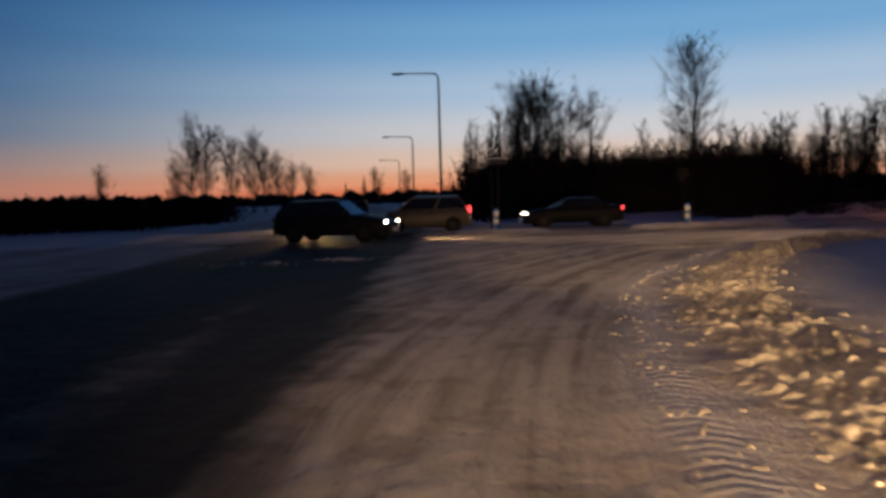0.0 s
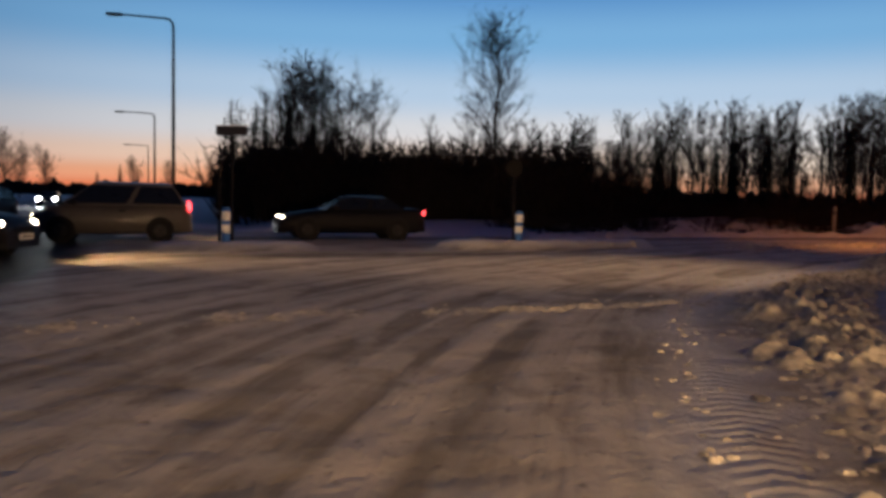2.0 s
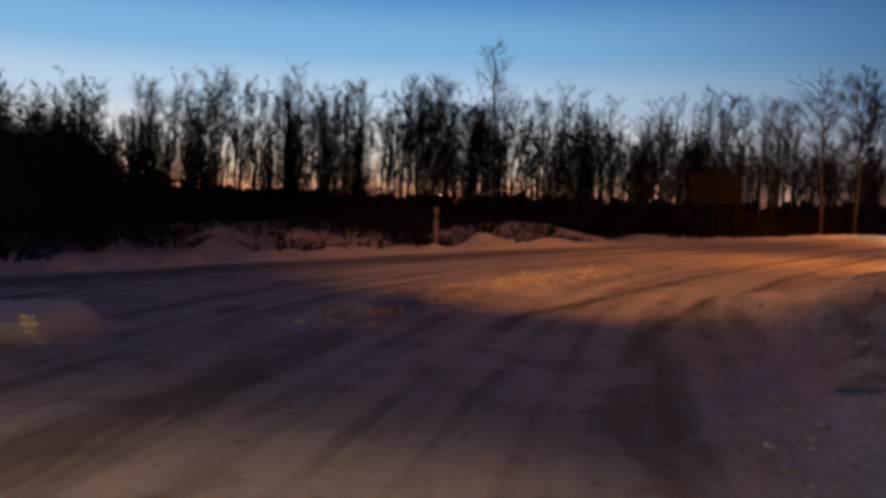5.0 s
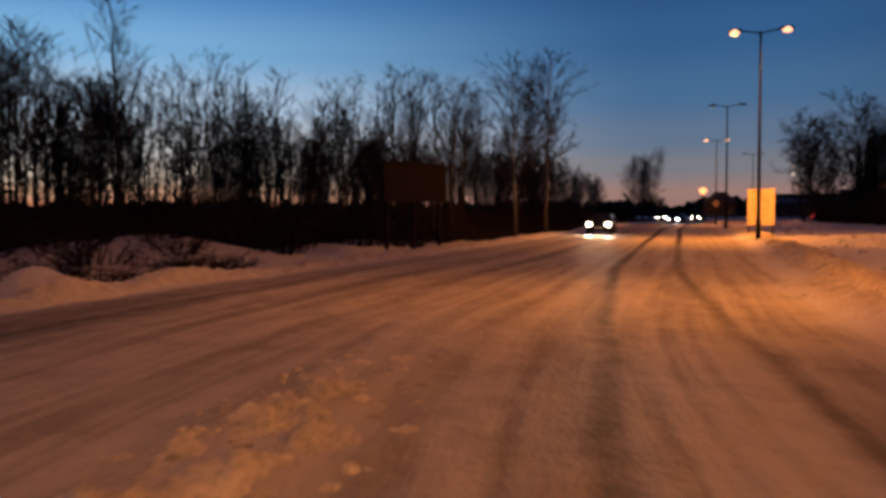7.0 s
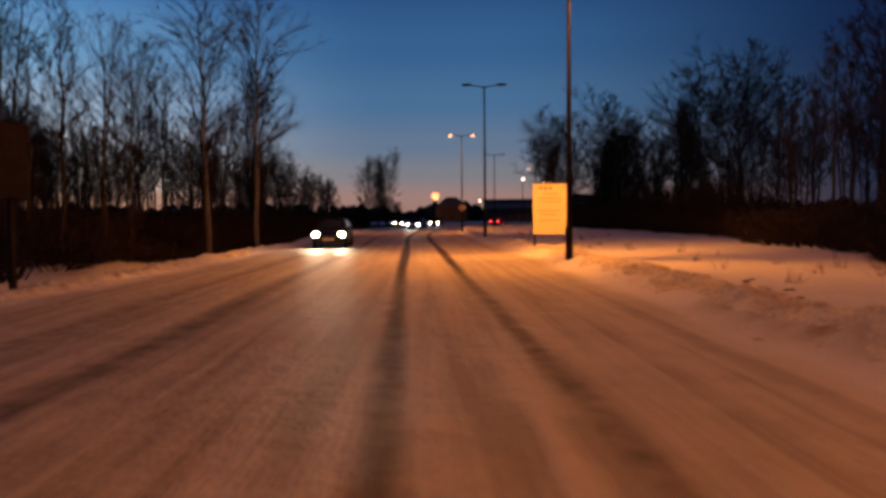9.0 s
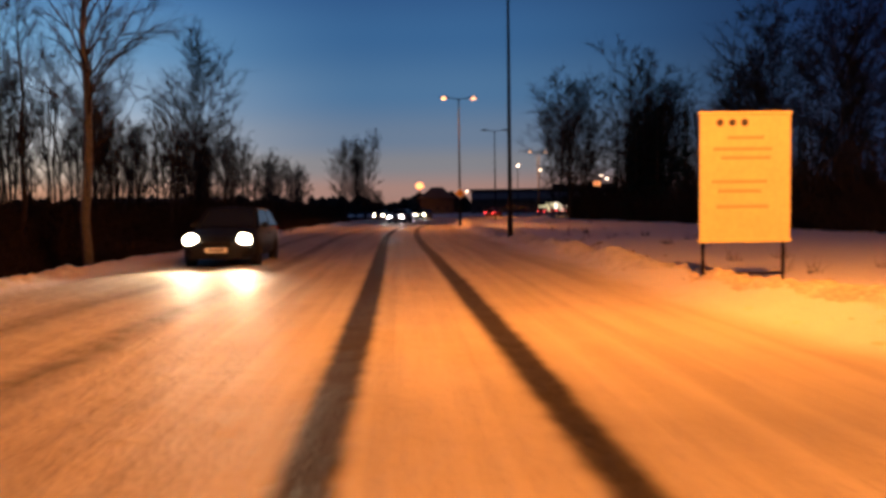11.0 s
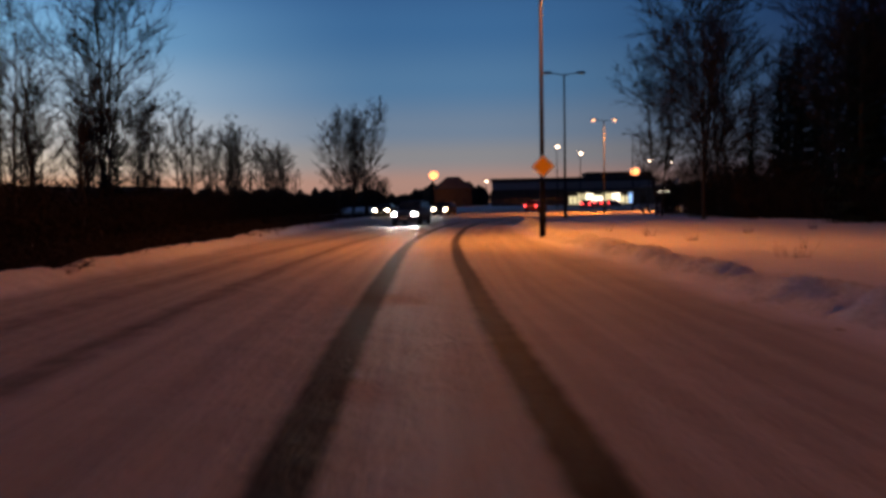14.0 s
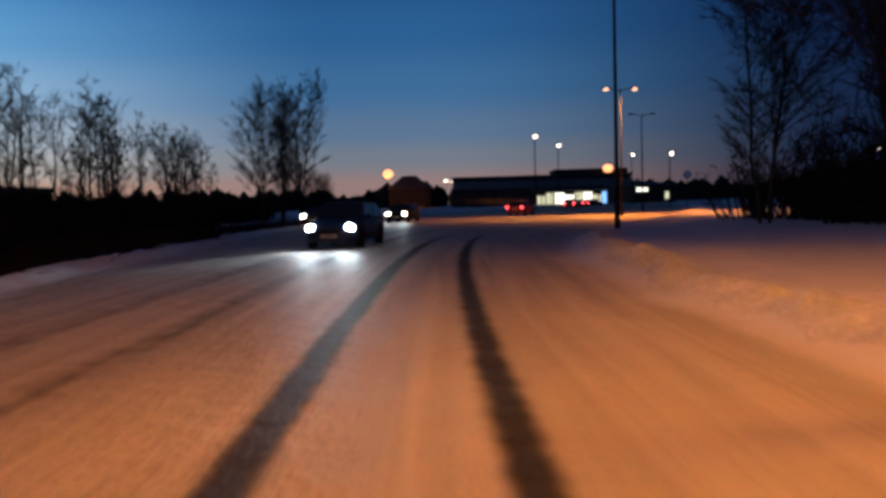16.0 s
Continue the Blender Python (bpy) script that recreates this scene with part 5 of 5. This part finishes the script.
# ---- signs, boards and posts ----
def prism(ring, x0, x1):
    """An upright plate: a ring of (y, z) points given thickness along x."""
    k = len(ring)
    return Mesh().add([(x0, a, z) for a, z in ring] + [(x1, a, z) for a, z in ring],
                      [tuple(range(k)), tuple(range(2 * k - 1, k - 1, -1))] + [(i, i + k, (i + 1) % k + k, (i + 1) % k) for i in range(k)])


# notice board beside the second road, its face to the west
bz = height(71.6, 30.8)
board = thing("notice_board", pose(71.6, 30.8, bz, 0, 0, 3), "large cream notice board on two thin steel posts in snow", "sign")
part("panel", Mesh().box(-0.03, -0.74, 0.66, 0.03, 0.74, 2.68, 0.01), M_BOARD, board)
for zf in (2.66, 0.62):
    part("frame_rail", Mesh().box(-0.045, -0.76, zf, 0.045, 0.76, zf + 0.06, 0.01), M_BOARD, board)
for s in (-0.66, 0.66):
    part("post", Mesh().tube([(0.06, s, -0.4), (0.06, s, 2.66)], [0.03, 0.03], 8), M_DARKSTEEL, board)
part("cross_bar", Mesh().box(0.03, -0.66, 0.10, 0.06, 0.66, 0.14), M_DARKSTEEL, board)
for i, w in enumerate((0.10, 0.10, 0.10)):
    part("emblem", Mesh().tube([(-0.032, 0.42 - i * 0.2, 2.54), (-0.038, 0.42 - i * 0.2, 2.54)], [0.06, 0.06], 10), M_INK, board, "small dark emblem")
for zb, w, off in ((2.30, 0.6, 0.0), (2.12, 0.95, 0.05), (1.98, 0.8, 0.0), (1.6, 0.9, 0.1), (1.45, 0.7, 0.1), (1.2, 0.85, 0.05)):
    part("text_bar", Mesh().box(-0.036, off - w / 2, zb - 0.03, -0.0315, off + w / 2, zb + 0.03), M_PRINT, board)

# priority sign on the lamp post
sz = height(121.9, 34.6)
sign = thing("priority_sign", pose(121.72, 34.58, sz + 2.58, 0, 0, -3) @ Matrix.Scale(1.2, 4), "yellow diamond road sign with white border", "sign")
part("plate", prism([(0.36, 0), (0.02, 0.34), (-0.02, 0.34), (-0.36, 0), (-0.02, -0.34), (0.02, -0.34)], -0.012, 0.0), M_WHITE, sign)
part("yellow_face", prism([(0.27, 0), (0, 0.27), (-0.27, 0), (0, -0.27)], -0.019, -0.0125), M_YELLOW, sign, "yellow diamond face")
part("bracket", Mesh().box(0.0, -0.14, -0.03, 0.10, 0.14, 0.03), M_DARKSTEEL, sign)

# large billboard in front of the wood
for bx, by, turn in ((55.0, 45.5, 66),):
    gz_ = height(bx, by)
    bb = thing("billboard", pose(bx, by, gz_, 0, 0, turn), "large dull brown billboard on three timber posts", "billboard")
    part("panel", Mesh().box(-0.06, -1.95, 2.35, 0.06, 1.95, 4.1, 0.015), M_BILL, bb)
    for s in (-1.6, 0, 1.6):
        part("post", Mesh().box(0.06, s - 0.07, -0.5, 0.20, s + 0.07, 3.9, 0.01), M_BILL, bb)
    for zb in (2.6, 3.75):
        part("batten", Mesh().box(-0.08, -1.95, zb - 0.05, -0.0605, 1.95, zb + 0.05), M_BILL, bb)


def bollard(x, y, turn=0, round_sign=True):
    """A reflecting bollard under a round sign on a tall post."""
    z = height(x, y)
    root = thing("traffic_bollard", pose(x, y, z, 0, 0, turn), "white and blue reflective traffic bollard on snowy island", "bollard", "bollards on the traffic islands")
    part("body", Mesh().tube([(0, 0, -0.3), (0, 0, 0.25), (0, 0, 0.78), (0, 0, 0.84)], [0.10, 0.10, 0.10, 0.065], 14), M_BLUE, root, smooth_faces=True)
    for a, b_ in ((0.22, 0.42), (0.52, 0.74)):
        part("reflective_band", Mesh().tube([(0, 0, a), (0, 0, b_)], [0.107, 0.107], 14), M_WHITE, root, "bright white reflective band", True)
    post = part("post", Mesh().tube([(0, 0.16, -0.3), (0, 0.16, 2.35)], [0.03, 0.03], 8), M_DARKSTEEL, root)
    if round_sign:
        disc = [(0.16 + 0.26 * math.cos(2 * math.pi * k / 20), 2.05 + 0.26 * math.sin(2 * math.pi * k / 20)) for k in range(20)]
        part("round_sign", prism(disc, -0.05, -0.035), M_DARKSTEEL, post, "dark back of a round sign")
    return root


bollard(10.1, 33.35, 60)
bollard(2.1, 32.3, 80, False)

# flat name board on a post by the small island
nz = height(2.3, 33.0)
name_board = thing("direction_sign", pose(2.25, 32.9, nz, 0, 0, 62), "dark direction board on a single steel post", "sign")
part("post", Mesh().tube([(0, 0, -0.3), (0, 0, 2.75)], [0.045, 0.045], 10), M_DARKSTEEL, name_board)
part("panel", Mesh().box(-0.05, -0.42, 2.72, 0.02, 0.42, 2.95, 0.01), M_INK, name_board)
part("edge_trim", Mesh().box(-0.06, -0.44, 2.95, 0.03, 0.44, 2.972), M_WHITE, name_board)

# marker post and low snow stake on the north verge
for x, y, tall in ((29.3, 42.9, 1.35),):
    mk = thing("marker_post", pose(x, y, height(x, y), 0, 0, 20), "grey weathered marker post with a dark band", "post")
    part("post", Mesh().box(-0.06, -0.06, -0.3, 0.06, 0.06, tall, 0.012), M_TIMBER, mk)
    part("dark_band", Mesh().box(-0.066, -0.066, tall - 0.38, 0.066, 0.066, tall - 0.2, 0.004), M_INK, mk)

# ---- buildings in the distance ----
def hall(x, y, turn, long, deep, tall, label, roof=None, wall=M_WALL):
    """A long low hall; its front looks along -x of its own."""
    root = thing("building", pose(x, y, -0.2, 0, 0, turn), label, "building", "buildings in the distance")
    part("wall", Mesh().box(0, -long / 2, 0, deep, long / 2, tall), wall, root)
    if roof:
        e, w = long / 2 + 0.5, deep + 0.6
        hip = Mesh().add([(-0.6, -e, tall + 0.003), (w, -e, tall + 0.003), (w, e, tall + 0.003), (-0.6, e, tall + 0.003), (deep / 2, -e * 0.3, tall + roof), (deep / 2, e * 0.3, tall + roof)],
                         [(3, 2, 1, 0), (0, 1, 4), (1, 2, 5, 4), (2, 3, 5), (3, 0, 4, 5)])
        part("roof", hip, M_ROOF, root)
    else:
        part("roof", Mesh().box(-0.5, -long / 2 - 0.5, tall + 0.004, deep + 0.5, long / 2 + 0.5, tall + 0.5), M_ROOF, root)
    return root


shop = hall(352, 1, -5, 52, 26, 8.6, "long low dark shop building with lit entrance")
part("fascia", Mesh().box(-0.30, -26, 5.5, -0.003, 26, 7.7), M_FASCIA, shop, "pale grey fascia band")
part("upper_storey", Mesh().box(3, -25.5, 9.11, 20, -4, 10.7, 0.05), M_WALL, shop)
part("canopy", Mesh().box(-9, -26, 4.3, -0.31, 3, 5.3, 0.05), M_ROOF, shop)
for i in range(9):
    part("canopy_post", Mesh().tube([(-8.6, -25 + i * 3.2, 0), (-8.6, -25 + i * 3.2, 4.3)], [0.14, 0.14], 8), M_DARKSTEEL, shop)
for i in range(10):
    yb = -25.4 + i * 2.7
    mat = (M_SHOPDIM, M_SHOP, M_SHOPBLUE, M_SHOPDIM, M_SHOP, M_SHOPDIM, M_SHOP, M_SHOP, M_SHOPDIM, M_SHOPDIM)[i]
    pn = part("shop_window", Mesh().box(-0.12, yb, 0.5, -0.003, yb + 2.4, 3.8 if i % 3 else 3.0), mat, shop, "lit shop window")
    part("mullion", Mesh().box(-0.16, yb + 1.15, 0.5, -0.121, yb + 1.25, 3.8 if i % 3 else 3.0), M_DARKSTEEL, pn)
for i in range(7):
    pn = part("window", Mesh().box(-0.1, 3 + i * 3.2, 1.2, -0.003, 5 + i * 3.2, 2.8), M_WINDOW, shop)
    part("mullion", Mesh().box(-0.14, 3.95 + i * 3.2, 1.2, -0.101, 4.05 + i * 3.2, 2.8), M_DARKSTEEL, pn)
kiosk = hall(330, -26, 30, 16, 10, 5, "low kiosk building with one lit window", 1.2)
part("lit_window", Mesh().box(-0.1, -5, 1.2, -0.003, -3.6, 3.2), M_SHOPDIM, kiosk, "dim lit window")
part("lit_panel", Mesh().box(-0.1, 3, 3.4, -0.003, 7, 4.2), M_SHOP, kiosk, "lit white fascia panel")
house = hall(368, 39.6, 0, 13, 10, 6.4, "dark house with a hipped roof beside an orange lamp", 4.2)
for i in range(3):
    for zf in (1.4,):
        pn = part("window", Mesh().box(-0.1, -4.4 + i * 3.6, zf, -0.003, -3.2 + i * 3.6, zf + 1.5), M_WINDOW, house)
        part("window_sill", Mesh().box(-0.2, -4.5 + i * 3.6, zf - 0.12, -0.101, -3.1 + i * 3.6, zf - 0.02), M_FASCIA, pn)

# stacked pallets or sheds that break the skyline behind the north verge
for x, y, w, tall in ((152, 70, 9, 2.9), (166, 72, 10, 3.1), (190, 74, 12, 3.6)):
    shed = hall(x, y, 85, w, 5, tall, "low dark shed behind the roadside trees")
    part("door", Mesh().box(-0.08, -1, 0.2, -0.003, 1, 2.4), M_WINDOW, shed)

# round mirror-like sign near the shops
rs = thing("round_road_sign", pose(212, 5.8, 0, 0, 0, -20), "round white road sign on a post", "sign")
part("post", Mesh().tube([(0, 0, -0.5), (0, 0, 4.2)], [0.05, 0.05], 8), M_DARKSTEEL, rs)
part("plate", prism([(0.5 * math.cos(2 * math.pi * k / 20), 4.0 + 0.5 * math.sin(2 * math.pi * k / 20)) for k in range(20)], -0.09, -0.06), M_WHITE, rs)

# ---- lumps thrown up by the plough, dry weeds ----
rc = random.Random(9)


def lump(m, x, y, z, r):
    """A rough lump of frozen snow."""
    o = len(m.v)
    m.ball((x, y, z), r, (rc.uniform(0.7, 1.5), rc.uniform(0.7, 1.5), rc.uniform(0.45, 0.8)), 7, 5)
    for i in range(o, len(m.v)):
        p = Vector(m.v[i])
        k = 1 + 0.6 * noise.noise(p * (0.9 / r)) + 0.16 * rc.uniform(-1, 1)
        c = Vector((x, y, z))
        m.v[i] = tuple(c + (p - c) * k)


def strew(name, label, spots, mat=M_CLOD):
    m = Mesh()
    zs = relief(np.array([s[0] for s in spots]), np.array([s[1] for s in spots]))[0]
    for (x, y, r), z in zip(spots, zs):
        lump(m, x, y, float(z) - r * 0.25, r)
    return tagged(part(name, m, mat, smooth_faces=False), label, "snow", kind="stuff")


def along(line, a, b_):
    """A random place on a line of points between two ways along it, with the normal to its left."""
    want = rc.uniform(a, b_)
    for p, q in zip(line[:-1], line[1:]):
        d = math.dist(p, q)
        if want <= d:
            k = want / d
            return p[0] + (q[0] - p[0]) * k, p[1] + (q[1] - p[1]) * k, -(q[1] - p[1]) / d, (q[0] - p[0]) / d
        want -= d
    return (*line[-1], 0, 1)


spots = []
for i in range(4200):
    x, y, nx_, ny_ = along(EDGE_RIGHT, 60, 104)
    d = -abs(rc.gauss(1.3, 0.42)) if rc.random() < 0.82 else rc.gauss(-0.05, 0.12)
    r = 0.014 + 0.05 * rc.random() ** 3 if d < -0.5 else 0.012 + 0.03 * rc.random() ** 2
    spots.append((x + nx_ * d, y + ny_ * d, r))
strew("snow_lumps", "lumpy ridge of dirty frozen snow along the kerb", spots)
spots = []
for i in range(420):
    x, y, nx_, ny_ = along(EDGE_RIGHT, 104, 190)
    d = -abs(rc.gauss(0.8, 0.45)) + 0.15
    spots.append((x + nx_ * d, y + ny_ * d, 0.015 + 0.06 * rc.random() ** 3))
strew("snow_lumps", "scattered frozen snow lumps on the road bank", spots)
spots = []
for i in range(800):
    x, y, nx_, ny_ = along(WINDROW_MID, 1.5, 15)
    d = rc.gauss(-0.1, 0.36)
    spots.append((x + nx_ * d, y + ny_ * d, 0.012 + 0.085 * rc.random() ** 3))
for i in range(300):
    x, y, nx_, ny_ = along(WINDROW_MOUTH, 0, 16)
    d = rc.gauss(0, 0.42)
    spots.append((x + nx_ * d, y + ny_ * d, 0.010 + 0.03 * rc.random() ** 2.4))
for i in range(160):
    x, y, nx_, ny_ = along(ISLAND, 0, 12)
    d = rc.choice((-1, 1)) * rc.gauss(0.85, 0.15)
    spots.append((x + nx_ * d, y + ny_ * d, 0.015 + 0.05 * rc.random() ** 3))
strew("snow_lumps", "ploughed row of broken snow lumps on the road", spots)
spots = []
for i in range(420):
    x, y, nx_, ny_ = along(EDGE_RIGHT, 106, 165)
    d = -abs(rc.gauss(1.5, 0.4))
    spots.append((x + nx_ * d, y + ny_ * d, 0.02 + 0.085 * rc.random() ** 3))
strew("earth_clods", "brown frozen earth clods thrown on the snow bank", spots, M_EARTH)
weeds = Mesh()
for i in range(60):
    x, y = rc.uniform(45, 125), 0
    y = 28.5 + (x - 45) * 0.045 - abs(rc.gauss(0, 3.0))
    z = height(x, y)
    for k in range(rc.randrange(5, 14)):
        p = Vector((x + rc.uniform(-0.15, 0.15), y + rc.uniform(-0.15, 0.15), z - 0.03))
        weeds.spike(p, p + Vector((rc.uniform(-0.2, 0.2), rc.uniform(-0.2, 0.2), rc.uniform(0.1, 0.42))), 0.008)
tagged(part("dry_weeds", weeds, M_SCRUB), "tufts of dry brown weeds poking through snow", "weeds", kind="stuff")
